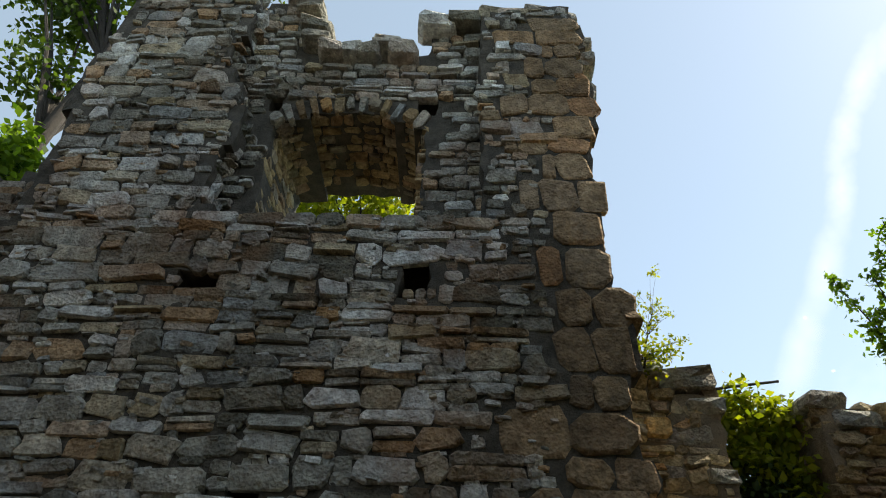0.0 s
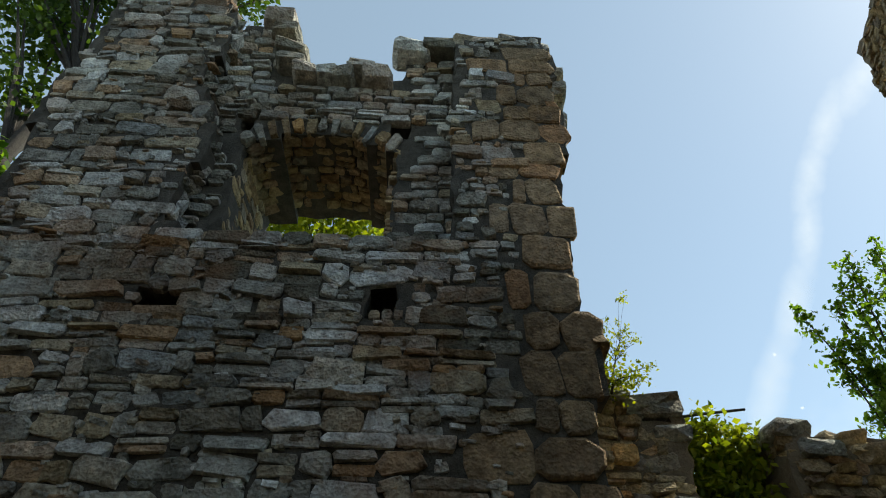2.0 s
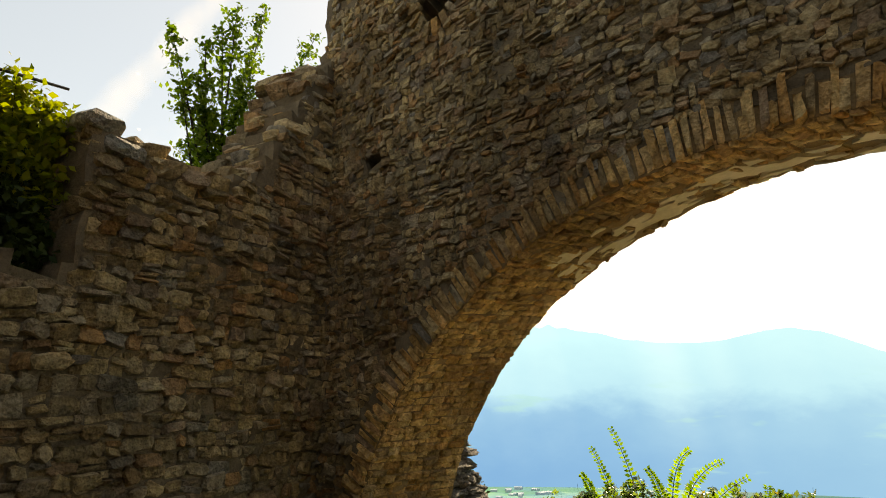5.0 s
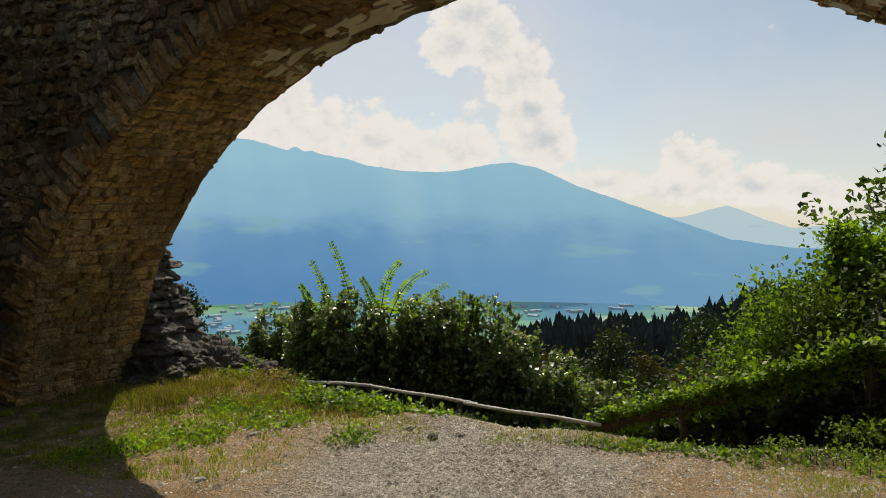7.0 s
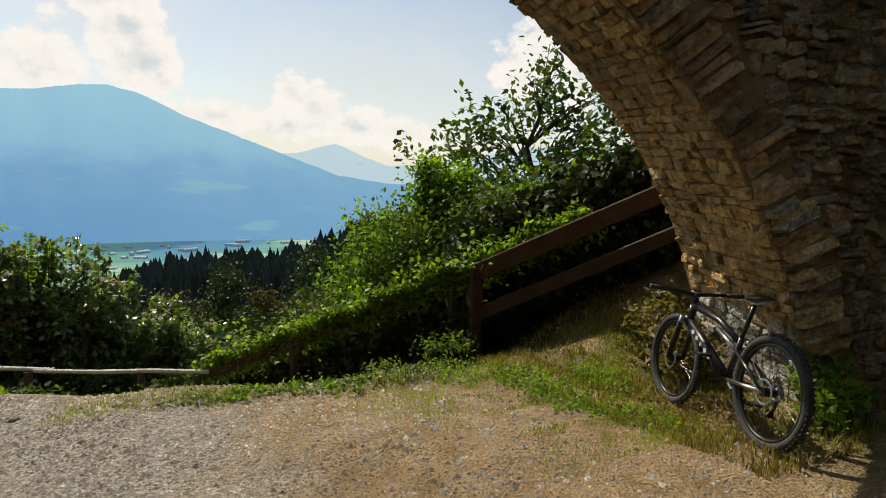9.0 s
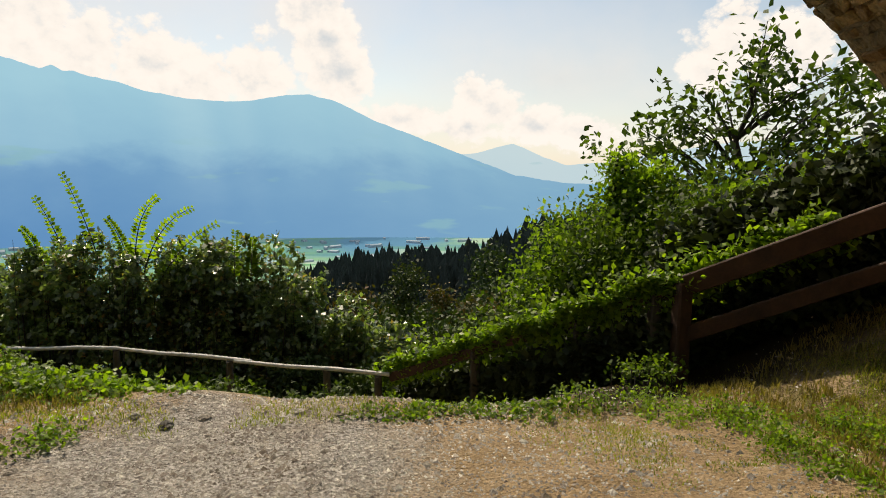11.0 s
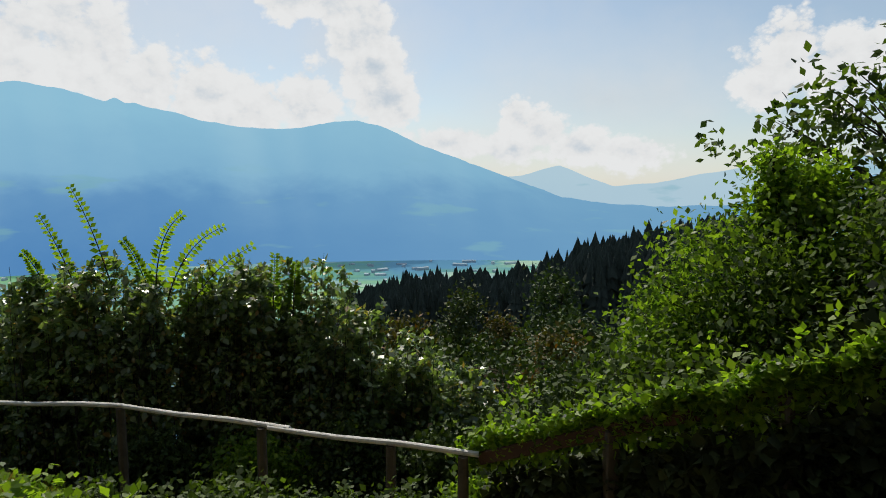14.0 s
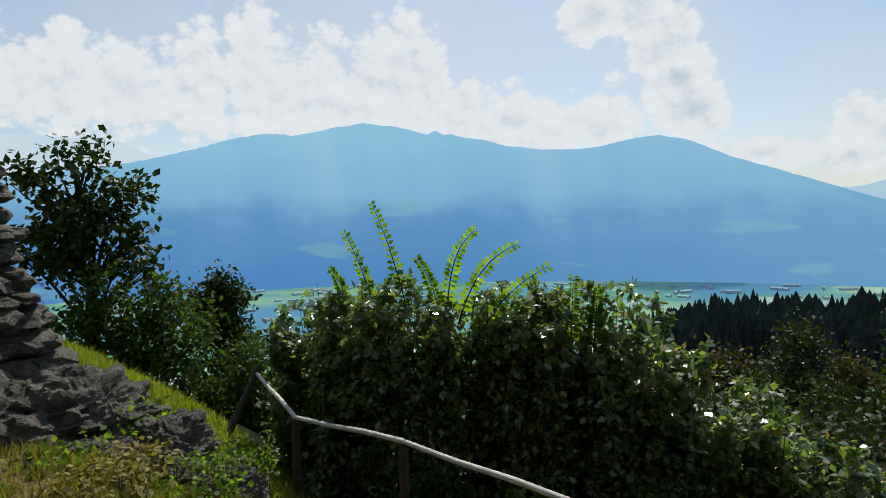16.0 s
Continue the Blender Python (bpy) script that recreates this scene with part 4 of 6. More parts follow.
BANK_PUFFS = [(20, 10, 8, 6), (28, 11, 8, 6), (37, 10.5, 6, 6), (40.5, 11, 5.5, 7), (45, 10.5, 6, 7), (49.8, 11, 5, 7), (54.6, 12.5, 3.2, 8), (57.5, 11, 5, 8), (61.3, 11.5, 4.5, 7.5), (64, 10.5, 5, 7.5), (67.6, 12.4, 4.5, 8), (70, 11, 4, 7.5), (73, 9, 4.5, 6), (77.2, 8.2, 4.8, 5.2), (81, 7.4, 4.8, 4.2), (85.5, 8, 4, 5)]
COLUMN_PUFFS = [(86, 18.6, 4.4, 3.6), (88.5, 16.8, 4.4, 4.4), (84.3, 16.6, 3.8, 3.2), (90.3, 14, 4.2, 5), (91.6, 11, 4.4, 5), (92.6, 8.4, 4.4, 4)]
SOUTH_PUFFS = [(104, 6.8, 2.2, 2.8), (106.5, 5.4, 4, 3), (104, 4, 4.5, 2.6), (109.5, 4, 5, 2.4), (114, 3.4, 5, 2.4), (98, 4.5, 6, 2.4), (126, 11.2, 3.8, 4), (124.5, 8.8, 4, 4), (130, 9.2, 6, 5.5), (136, 9, 7, 6)]
CLOUDS = [(a, e, 1.12 * r, 1.1 * h, 0, 1.0) for a, e, r, h in BANK_PUFFS + SOUTH_PUFFS] + [(a, e, r, h, 0, 1.35) for a, e, r, h in COLUMN_PUFFS]
sky_screen("clouds", 8, 150, -2, 32, 4800, cloud_material(CLOUDS, 0.13, soft=0.09, rag=0.95, noise_scale=0.16), "sunlit white cumulus clouds over the mountains")
VEIL = [(90, 2, 90, 9, 0, 1.0), (62, 14, 60, 12, 0, 0.8), (90, 14, 12, 14, 20, 0.9), (112, 8, 26, 9, 0, 0.9)]
sky_screen("clouds", 8, 150, -2, 32, 4880, cloud_material(VEIL, 0.42, 0.05, "thin_white_haze", 0.5, 0.88, 0.5, 0.75), "thin white haze of cloud low over the mountains")
TRAIL = [(50.5, 44.6, 8, 1.7, 22, 0.9), (45.2, 42.6, 5, 1.6, 38, 1.0), (41.6, 39.4, 5, 1.6, 48, 1.0), (39.4, 35.5, 6, 1.5, 62, 1.0), (35.8, 30.5, 7, 1.7, 55, 0.95), (31.8, 25, 7, 1.9, 56, 0.9)]
sky_screen("vapour_trail", 20, 62, 14, 48, 4850, cloud_material(TRAIL, 0.5, 0.3, "thin_vapour", 0.5, 0.9, 0.35, 0.42), "thin white wisp of cloud")


# ---- plants ----
def leaf_mesh(name, pts, size, material, parent=None, seed=0, long=1.6, up=0.4, label=""):
    """Small folded leaves, one at each point, turned every way."""
    g = np.random.default_rng(seed)
    n = len(pts)
    d = g.normal(size=(n, 3))
    d[:, 2] -= 0.25
    d /= np.linalg.norm(d, axis=1)[:, None]
    q = g.normal(size=(n, 3))
    q[:, 2] += up * 3
    side = np.cross(d, q)
    side /= np.linalg.norm(side, axis=1)[:, None] + 1e-9
    nrm = np.cross(side, d)
    s = size * g.uniform(0.6, 1.35, n)[:, None]
    a = pts
    tip = pts + d * s * long
    mid = pts + d * s * long * 0.45
    l, r = mid + side * s * 0.5 + nrm * s * 0.12, mid - side * s * 0.5 + nrm * s * 0.12
    v = np.stack([a, l, tip, r], 1).reshape(-1, 3)
    f = np.arange(4 * n, dtype=np.int32).reshape(-1, 4)
    ob = mesh_ob(name, v, f, material, label=label)
    return local(ob, parent) if parent is not None else ob


def cloud_points(g, blobs, n, clump=0.16, per=14):
    """Points in twig-like clumps through ellipsoids (x, y, z, rx, ry, rz), denser to the outside."""
    vol = np.array([b[3] * b[4] * b[5] for b in blobs]) ** 0.8
    k = max(1, n // per)
    which = g.choice(len(blobs), k, p=vol / vol.sum())
    b = np.array(blobs)[which]
    d = g.normal(size=(k, 3))
    d /= np.linalg.norm(d, axis=1)[:, None]
    c = b[:, :3] + d * b[:, 3:] * (g.uniform(0.15, 1.0, k) ** 0.45)[:, None] * g.uniform(0.85, 1.12, k)[:, None]
    p = np.repeat(c, per, 0) + g.normal(size=(k * per, 3)) * clump
    return p, c


def limbs(g, foot, top, radius, tips, sides=7):
    """A bent tapered trunk and limbs that reach for the tips."""
    foot, top = Vector(foot), Vector(top)
    n = 6
    pts = [foot.lerp(top, i / n) + Vector((*(g.normal(size=2) * 0.04 * (top - foot).length * (i > 0) * 0.5), 0)) for i in range(n + 1)]
    trunk = tube(pts, [radius * (1 - 0.8 * i / n) for i in range(n + 1)], sides)
    arms = []
    for t in tips:
        t = Vector(t)
        k = min(n - 1, max(1, int(n * min(0.95, max(0.1, (t.z - 0.5 * math.hypot(t.x - top.x, t.y - top.y) - foot.z) / max(top.z - foot.z, 0.01) - g.uniform(0, 0.15))))))
        s = pts[k]
        m = s.lerp(t, 0.5) + Vector((0, 0, 0.08 * (t - s).length))
        arms.append(tube([s, m, t], [radius * 0.32 * (1 - 0.6 * k / n), radius * 0.2 * (1 - 0.5 * k / n), radius * 0.05], 5))
    return trunk, joined(arms)


def plant(name, label, category, foot, top, radius, blobs, n, size, material, seed, tips=24, clump=0.16, bark=M_BARK, group="", long=1.6):
    g = np.random.default_rng(seed)
    e = empty(name, foot, label, category, group)
    p, c = cloud_points(g, blobs, n, clump)
    trunk, arms = limbs(g, foot, top, radius, c[g.choice(len(c), min(tips, len(c)), replace=False)])
    local(mesh_ob("trunk", *trunk, bark, smooth=True), e)
    local(mesh_ob("branchwork", *arms, bark), e)
    leaf_mesh("crown", p, size, material, e, seed + 1, long)
    return e


def stem_plant(name, label, category, foot, tips, per, size, material, seed, spread, low, radius, group="", up=0.4, gather=0.1):
    """Many stems from one foot to the given tips, each clothed in leaves above the share low of its length."""
    g = np.random.default_rng(seed)
    e = empty(name, foot, label, category, group)
    foot = Vector(foot)
    stems, pts = [], []
    for tip in tips:
        tip = Vector(tip)
        root = foot + Vector((*((tip - foot).xy * gather), 0)) + Vector((*(g.normal(size=2) * 0.08), 0))
        bend = root.lerp(tip, 0.5) + Vector((0, 0, 0.06 * (tip - root).length)) + Vector((*((tip - root).xy * -0.12), 0))
        at = lambda t: root * (1 - t) ** 2 + bend * 2 * t * (1 - t) + tip * t * t
        stems.append(tube([at(k / 5) for k in range(6)], [radius * (1 - 0.85 * k / 5) for k in range(6)], 5))
        twigs = max(5, per // 11)
        for t in low + (1 - low) * g.random(twigs) ** 0.8:
            reach = spread * (0.25 + 1.1 * (1 - t) ** 0.7) * g.uniform(0.3, 1.3)
            a = g.uniform(0, 2 * math.pi)
            out = Vector((math.cos(a), math.sin(a), g.uniform(0.1, 0.9))) * reach
            for q in g.uniform(0.15, 1.0, 11):
                pts.append(at(t) + out * q + Vector(g.normal(size=3) * size * 0.45))
    local(mesh_ob("branchwork", *joined(stems), M_BARK), e)
    leaf_mesh("leaves", np.array(pts), size, material, e, seed + 1, 1.45, up)
    return e


def gz(x, y):
    return float(ground_z(x, y))


# tree behind the tall wall
plant("tree", "leafy tree with a leaning trunk behind the tall wall", "tree", (-8.2, 8.6, gz(-8, 8.6)), (-7.7, 8.6, 15.6), 0.34,
      [(-8.9, 8.6, 12.4, 0.7, 0.8, 0.9), (-9.2, 8.6, 14.8, 0.9, 0.9, 1.2), (-10.6, 8.6, 17.0, 1.5, 1.2, 0.9), (-8.7, 8.7, 17.4, 1.4, 1.2, 1.3), (-7.0, 9.0, 18.4, 1.3, 1.2, 1.2), (-5.7, 9.2, 18.6, 1.0, 1.2, 0.9), (-7.8, 9.4, 14.4, 0.5, 0.8, 1.0)], 9000, 0.115, M_LEAF_TREE, 41, 60, 0.2)
plant("tree", "sunlit yellow-green tree seen through the window", "tree", (-2.6, 14.0, gz(-2.6, 14)), (-2.6, 14.0, 12.0), 0.3, [(-2.9, 14.0, 13.6, 2.0, 1.6, 1.5), (-4.4, 14.2, 12.6, 1.0, 1.0, 1.2)], 5200, 0.13, M_LEAF_BRIGHT, 43, 20, 0.24)
plant("shrub", "green shrub rooted on the rubble wall", "shrub", (-6.4, 6.5, 6.9), (-6.4, 6.5, 7.6), 0.05, [(-6.4, 6.5, 8.0, 0.4, 0.4, 0.6)], 900, 0.09, M_LEAF, 45, 10, 0.12)
# shrub in the gap, little tree behind the wall, tufts on the wall top
plant("shrub", "yellow-green leafy shrub filling the wall gap", "shrub", (3.25, 6.65, 2.8), (3.25, 6.65, 3.9), 0.06, [(3.1, 6.65, 4.35, 0.36, 0.36, 0.4), (3.5, 6.7, 4.25, 0.36, 0.36, 0.4), (2.98, 6.7, 4.05, 0.25, 0.3, 0.4), (3.3, 6.6, 3.8, 0.45, 0.3, 0.35)], 4600, 0.062, M_LEAF_BRIGHT, 47, 30, 0.08)
# dark leaf material here puts the shade of the recess into colour
plant("shrub", "undergrowth at the foot of the gap, leaves darkened for shade", "shrub", (3.2, 6.6, 2.8), (3.2, 6.6, 3.3), 0.05, [(3.2, 6.65, 3.45, 0.45, 0.3, 0.4), (3.3, 6.6, 3.1, 0.42, 0.28, 0.3)], 4200, 0.06, M_LEAF_DARK, 48, 20, 0.08)
stem_plant("small_tree", "slender young tree with upright plumes behind the broken wall", "tree", (6.7, 7.7, 3.5), [(7.4, 7.7, 8.5), (6.78, 7.7, 8.2), (5.6, 7.7, 7.0), (8.75, 7.7, 8.7), (8.3, 7.8, 7.6), (6.2, 7.7, 7.2), (7.05, 7.6, 7.3), (5.85, 7.7, 6.2), (6.6, 7.8, 7.6), (6.1, 7.6, 6.5), (6.9, 7.6, 6.6), (7.8, 7.7, 6.6), (7.3, 7.6, 6.4), (6.3, 7.6, 6.0)], 640, 0.056, M_LEAF, 49, 0.48, 0.25, 0.035)
plant("shrub", "yellow broom tuft on the wall top", "shrub", (1.9, 5.9, 4.65), (2.0, 5.9, 5.0), 0.03, [(1.78, 5.85, 5.1, 0.13, 0.16, 0.26), (2.05, 5.9, 4.78, 0.3, 0.25, 0.1)], 1300, 0.03, M_LEAF_BRIGHT, 51, 10, 0.06)
plant("shrub", "wispy twigs on the wall top", "shrub", (2.0, 5.95, 4.65), (2.2, 5.95, 5.4), 0.014, [(2.15, 5.95, 5.3, 0.28, 0.1, 0.3), (2.3, 5.95, 5.8, 0.1, 0.06, 0.25), (2.4, 5.95, 4.95, 0.16, 0.1, 0.14)], 520, 0.022, M_LEAF_BRIGHT, 52, 34, 0.02)

# the hedge beyond the rail, one shrub after the other
HEDGE = [((15.0, 4.7), -0.3, 61), ((14.3, 3.6), 0.1, 62), ((14.5, 2.2), 0.0, 63), ((14.8, 1.55), -0.35, 67), ((14.5, 0.9), 0.0, 64), ((14.4, -0.3), -0.75, 65), ((14.2, -1.4), -1.6, 66)]
for (hx, hy), ht, sd in HEDGE:
    hz = gz(hx, hy)
    g = np.random.default_rng(sd)
    tips = []
    for k in range(58):
        dx, dy = g.uniform(-0.8, 0.5), g.uniform(-1.1, 1.1)
        tips.append((hx + dx, hy + dy, ht - 0.22 * dy * dy - 0.3 * abs(dx) + g.uniform(-0.4, 0.1) + (0.22 if k % 7 == 0 else 0) - (0.0 if k % 3 else g.uniform(0.2, 1.1))))
    stem_plant("hedge_shrub", "dense glossy dark green shrub beyond the rail", "shrub", (hx, hy, hz), tips, 270, 0.08, M_LEAF_GLOSSY, sd, 0.34, 0.12, 0.018, "hedge along the slope", 0.85, 0.85)


def arching_shoot(points, n, seed, material):
    """A long bowed stem with paired leaves."""
    g = np.random.default_rng(seed)
    e = empty("shoot", points[0], "tall arching leafy shoot above the hedge", "plant", "shoots over the hedge")
    pts = [Vector(p) for p in points]
    curve = []
    for i in range(n + 1):
        t = i / n
        a, b, c = pts
        curve.append(a * (1 - t) ** 2 + b * 2 * t * (1 - t) + c * t * t)
    local(mesh_ob("stem", *tube(curve, [0.012 * (1 - 0.7 * i / n) for i in range(n + 1)], 5), M_BARK), e)
    vs, fs = [], []
    for i in range(n // 6, n + 1):
        p, along = curve[i], (curve[min(i + 1, n)] - curve[max(i - 1, 0)]).normalized()
        side = along.cross(Vector((1, 0, 0.2))).normalized()
        ln = 0.17 * (1 - 0.5 * i / n) * g.uniform(0.85, 1.15)
        for sg in (-1, 1):
            d = (side * sg + along * 0.35 + Vector((g.normal() * 0.25, 0, g.normal() * 0.12))).normalized()
            across = d.cross(Vector((1, g.normal() * 0.3, 0.6))).normalized() * ln * 0.34
            o = len(vs)
            vs += [p, p + d * ln * 0.45 + across, p + d * ln, p + d * ln * 0.45 - across]
            fs.append((o, o + 1, o + 2, o + 3))
    local(mesh_ob("leaves", vs, fs, material), e)


for k, (b, m, t) in enumerate([((14.3, 3.3, -0.6), (14.3, 3.55, 0.55), (14.3, 3.87, 1.17)), ((14.3, 2.75, -0.5), (14.3, 2.72, 0.5), (14.3, 2.33, 0.76)), ((14.3, 2.6, -0.6), (14.3, 2.35, 0.35), (14.3, 1.73, 0.57)), ((14.3, 3.8, -0.6), (14.3, 4.0, 0.2), (14.3, 4.32, 0.76)), ((14.3, 2.4, -0.9), (14.3, 2.0, -0.05), (14.3, 1.32, 0.27)), ((14.3, 4.2, -0.6), (14.3, 4.35, 0.0), (14.3, 4.57, 0.22)), ((14.3, 2.8, -0.6), (14.3, 2.95, 0.1), (14.3, 3.18, 0.38)), ((14.4, 1.05, -0.9), (14.4, 1.03, -0.3), (14.4, 1.0, 0.12)), ((14.4, 0.75, -0.9), (14.4, 0.72, -0.3), (14.4, 0.68, -0.02))]):
    arching_shoot((b, m, t), 20, 70 + k, M_IVY if k in (1, 2, 4) else M_LEAF)

# trees down the slope
for x, y, zt, rad, mat, sd, what in [(33, -4.5, -3.5, 1.7, M_LEAF_SLOPE, 81, "green broadleaf tree on the slope"), (32, -7.3, -4.6, 1.5, M_LEAF_AUTUMN, 82, "yellowing broadleaf tree on the slope"), (31, -1.2, -4.2, 1.9, M_LEAF_AUTUMN, 83, "rust-tinged broadleaf tree on the slope"), (27, -3.0, -5.0, 1.6, M_LEAF_SLOPE, 84, "green broadleaf tree on the slope"), (22, -2.6, -3.6, 1.3, M_LEAF_SLOPE, 85, "green bushy tree on the slope"), (20, -5.0, -2.6, 1.3, M_LEAF_AUTUMN, 86, "yellowing bushy tree on the slope"), (26, -8.6, -3.2, 1.8, M_LEAF_DARK, 87, "dark broadleaf tree on the slope"), (24, -11, -1.2, 1.6, M_LEAF_SLOPE, 88, "green broadleaf tree on the slope"), (18, -2.2, -3.2, 1.2, M_LEAF_DARK, 89, "dark bushy tree on the slope"), (40, -12, -3.5, 2.6, M_LEAF_DARK, 90, "dark broadleaf tree on the slope")]:
    z0 = gz(x, y)
    h = zt - z0
    g = np.random.default_rng(sd)
    blobs = [(x + g.uniform(-0.5, 0.5) * rad, y + g.uniform(-0.6, 0.6) * rad, zt - rad * (0.45 + 0.75 * k) + g.uniform(-0.2, 0.2), rad * (0.5 + 0.13 * k), rad * (0.5 + 0.13 * k), rad * 0.42) for k in range(5)]
    plant("slope_tree", what, "tree", (x, y, z0), (x, y, zt - rad * 0.5), 0.05 * max(h, 3), blobs, 7000, 0.06 * rad + 0.03, mat, sd, 24, 0.16 * rad, group="trees on the slope")

# the bank at the far end of the timber fence
BANK = [(11.5, -4.6, 0.05, 0.9, 0.8, 0.75), (11.6, -5.4, 0.95, 0.5, 0.5, 0.6), (11.0, -5.9, 0.25, 0.9, 0.9, 0.8), (10.3, -6.3, 0.45, 0.9, 0.8, 0.8), (9.6, -6.7, 0.7, 0.9, 0.8, 0.7), (8.8, -7.0, 0.95, 0.9, 0.8, 0.7), (12.2, -4.2, -0.7, 0.6, 0.6, 0.6), (11.5, -4.0, -0.8, 0.6, 0.6, 0.6)]
plant("bank_shrub", "thick green shrub overgrown with ivy on the bank", "shrub", (11.0, -5.6, gz(11, -5.6)), (11.2, -5.4, 0.8), 0.12, BANK, 17000, 0.058, M_LEAF, 91, 40, 0.15)
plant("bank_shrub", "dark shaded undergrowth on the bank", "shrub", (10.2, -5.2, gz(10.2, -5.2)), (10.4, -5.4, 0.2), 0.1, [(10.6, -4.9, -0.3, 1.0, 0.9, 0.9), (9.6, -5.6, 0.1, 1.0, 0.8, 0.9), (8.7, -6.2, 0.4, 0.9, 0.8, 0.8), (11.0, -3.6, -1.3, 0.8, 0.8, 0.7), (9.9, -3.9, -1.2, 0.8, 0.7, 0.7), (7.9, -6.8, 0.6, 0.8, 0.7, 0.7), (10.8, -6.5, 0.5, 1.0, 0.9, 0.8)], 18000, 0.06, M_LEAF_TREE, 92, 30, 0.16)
plant("bank_shrub", "old stump clad in bright green ivy on the bank", "shrub", (11.4, -5.3, gz(11.4, -5.3)), (11.4, -5.3, 1.5), 0.16, [(11.4, -5.3, 1.35, 0.22, 0.22, 0.3), (11.4, -5.32, 1.0, 0.28, 0.28, 0.4), (11.4, -5.4, 0.4, 0.36, 0.36, 0.5), (11.5, -5.9, 0.9, 0.4, 0.4, 0.6)], 4200, 0.062, M_IVY, 94, 20, 0.08)
TALL = [(12.4, -8.5, 2.9, 0.9, 0.9, 0.9), (13.2, -7.6, 2.5, 0.8, 0.8, 0.7), (13.9, -6.7, 1.9, 0.8, 0.8, 0.7), (12.0, -9.4, 2.6, 1.0, 1.0, 0.9), (12.8, -7.8, 1.4, 1.3, 1.2, 0.9), (11.6, -8.0, 1.2, 1.2, 1.1, 0.8), (12.5, -8.6, 3.6, 0.35, 0.35, 0.5), (10.6, -8.6, 1.9, 0.9, 0.9, 0.7), (9.8, -9.0, 2.3, 0.9, 0.9, 0.7)]
plant("bank_tree", "open dark-leaved tree on the bank against the sky", "tree", (12.6, -8.2, gz(12.6, -8.2)), (12.5, -8.4, 3.2), 0.11, TALL, 3200, 0.10, M_LEAF_TREE, 93, 90, 0.16, long=1.7)

for k, (x, y, zt, r) in enumerate([(11.6, -2.2, -1.75, 0.6), (12.6, -2.6, -1.7, 0.7), (13.2, -3.4, -1.5, 0.7), (11.0, -1.5, -2.1, 0.45), (12.4, -1.3, -2.0, 0.6), (11.4, -3.1, -1.5, 0.6), (15.0, -3.2, -2.2, 0.9), (16.5, -4.6, -1.9, 1.0), (13.0, -0.2, -2.0, 0.6), (12.9, 1.2, -2.2, 0.6), (13.1, 2.6, -2.2, 0.5)]):
    z0 = gz(x, y)
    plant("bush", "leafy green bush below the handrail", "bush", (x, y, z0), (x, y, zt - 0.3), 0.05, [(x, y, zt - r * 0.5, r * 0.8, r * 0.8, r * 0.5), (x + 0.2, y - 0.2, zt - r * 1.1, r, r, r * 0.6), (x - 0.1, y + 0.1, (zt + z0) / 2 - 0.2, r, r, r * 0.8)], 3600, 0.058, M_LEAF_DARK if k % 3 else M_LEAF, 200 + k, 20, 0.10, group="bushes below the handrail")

# trees and bushes beyond the rock
plant("tree", "dark broadleaf tree beyond the rock outcrop", "tree", (15.3, 10.4, gz(15.3, 10.4)), (15.2, 10.4, 2.0), 0.16, [(15.2, 10.4, 2.2, 0.5, 0.5, 0.4), (14.7, 10.8, 1.8, 0.5, 0.5, 0.4), (15.7, 9.9, 1.5, 0.55, 0.5, 0.45), (15.2, 10.4, 1.0, 0.9, 0.8, 0.6), (14.8, 10.7, 0.5, 0.7, 0.7, 0.5), (15.8, 9.9, 0.4, 0.6, 0.6, 0.5)], 3000, 0.11, M_LEAF_DARK, 95, 60, 0.15)
for k, (x, y, zt, r, m) in enumerate([(14.6, 9.6, 0.2, 0.9, M_LEAF_TREE), (15.4, 8.8, 0.05, 0.9, M_LEAF_TREE), (17.6, 9.3, -0.1, 0.55, M_LEAF_DARK), (17.6, 9.0, -1.0, 0.9, M_LEAF_DARK), (18.6, 7.8, -1.6, 0.9, M_LEAF_DARK), (16.2, 7.6, -1.3, 0.9, M_LEAF_TREE), (16.4, 6.2, -1.8, 0.8, M_LEAF_DARK)]):
    z0 = gz(x, y)
    plant("bush", "rounded green bush on the slope", "bush", (x, y, z0), (x, y, zt - r), 0.06, [(x, y, zt - r * 0.5, r * 0.55, r * 0.55, r * 0.5), (x + 0.3 * r, y - 0.3 * r, zt - r * 1.1, r * 0.8, r * 0.8, r * 0.6), (x - 0.3 * r, y + 0.3 * r, zt - r * 1.5, r * 0.9, r * 0.9, r * 0.7), (x, y, zt - r * 2.3, r, r, r * 0.8)], 4500, 0.075, m, 100 + k, 20, 0.12, group="bushes beyond the rock")


# spruce wood on the far slope
def spruce(g, x, y, z0, h):
    vs, fs = [], []
    tiers, blunt = 8, g.uniform(0.4, 0.95)
    for t in range(tiers):
        zb, zt = z0 + h * (0.08 + 0.86 * t / tiers), z0 + h * min(1.0, 0.08 + 0.86 * (t + 1.9) / tiers)
        r = h * 0.23 * (1 - t / tiers) ** blunt * g.uniform(0.85, 1.15) + 0.05
        o, n = len(vs), 14
        vs.append((x, y, zt))
        for k in range(n):
            a = 2 * math.pi * k / n + t
            rr = r * (1.0 if k % 2 else 0.55) * g.uniform(0.8, 1.2)
            vs.append((x + rr * math.cos(a), y + rr * math.sin(a), zb - (0.12 * r if k % 2 else -0.1 * r)))
        fs += [(o, o + 1 + k, o + 1 + (k + 1) % n) for k in range(n)]
    return vs, fs


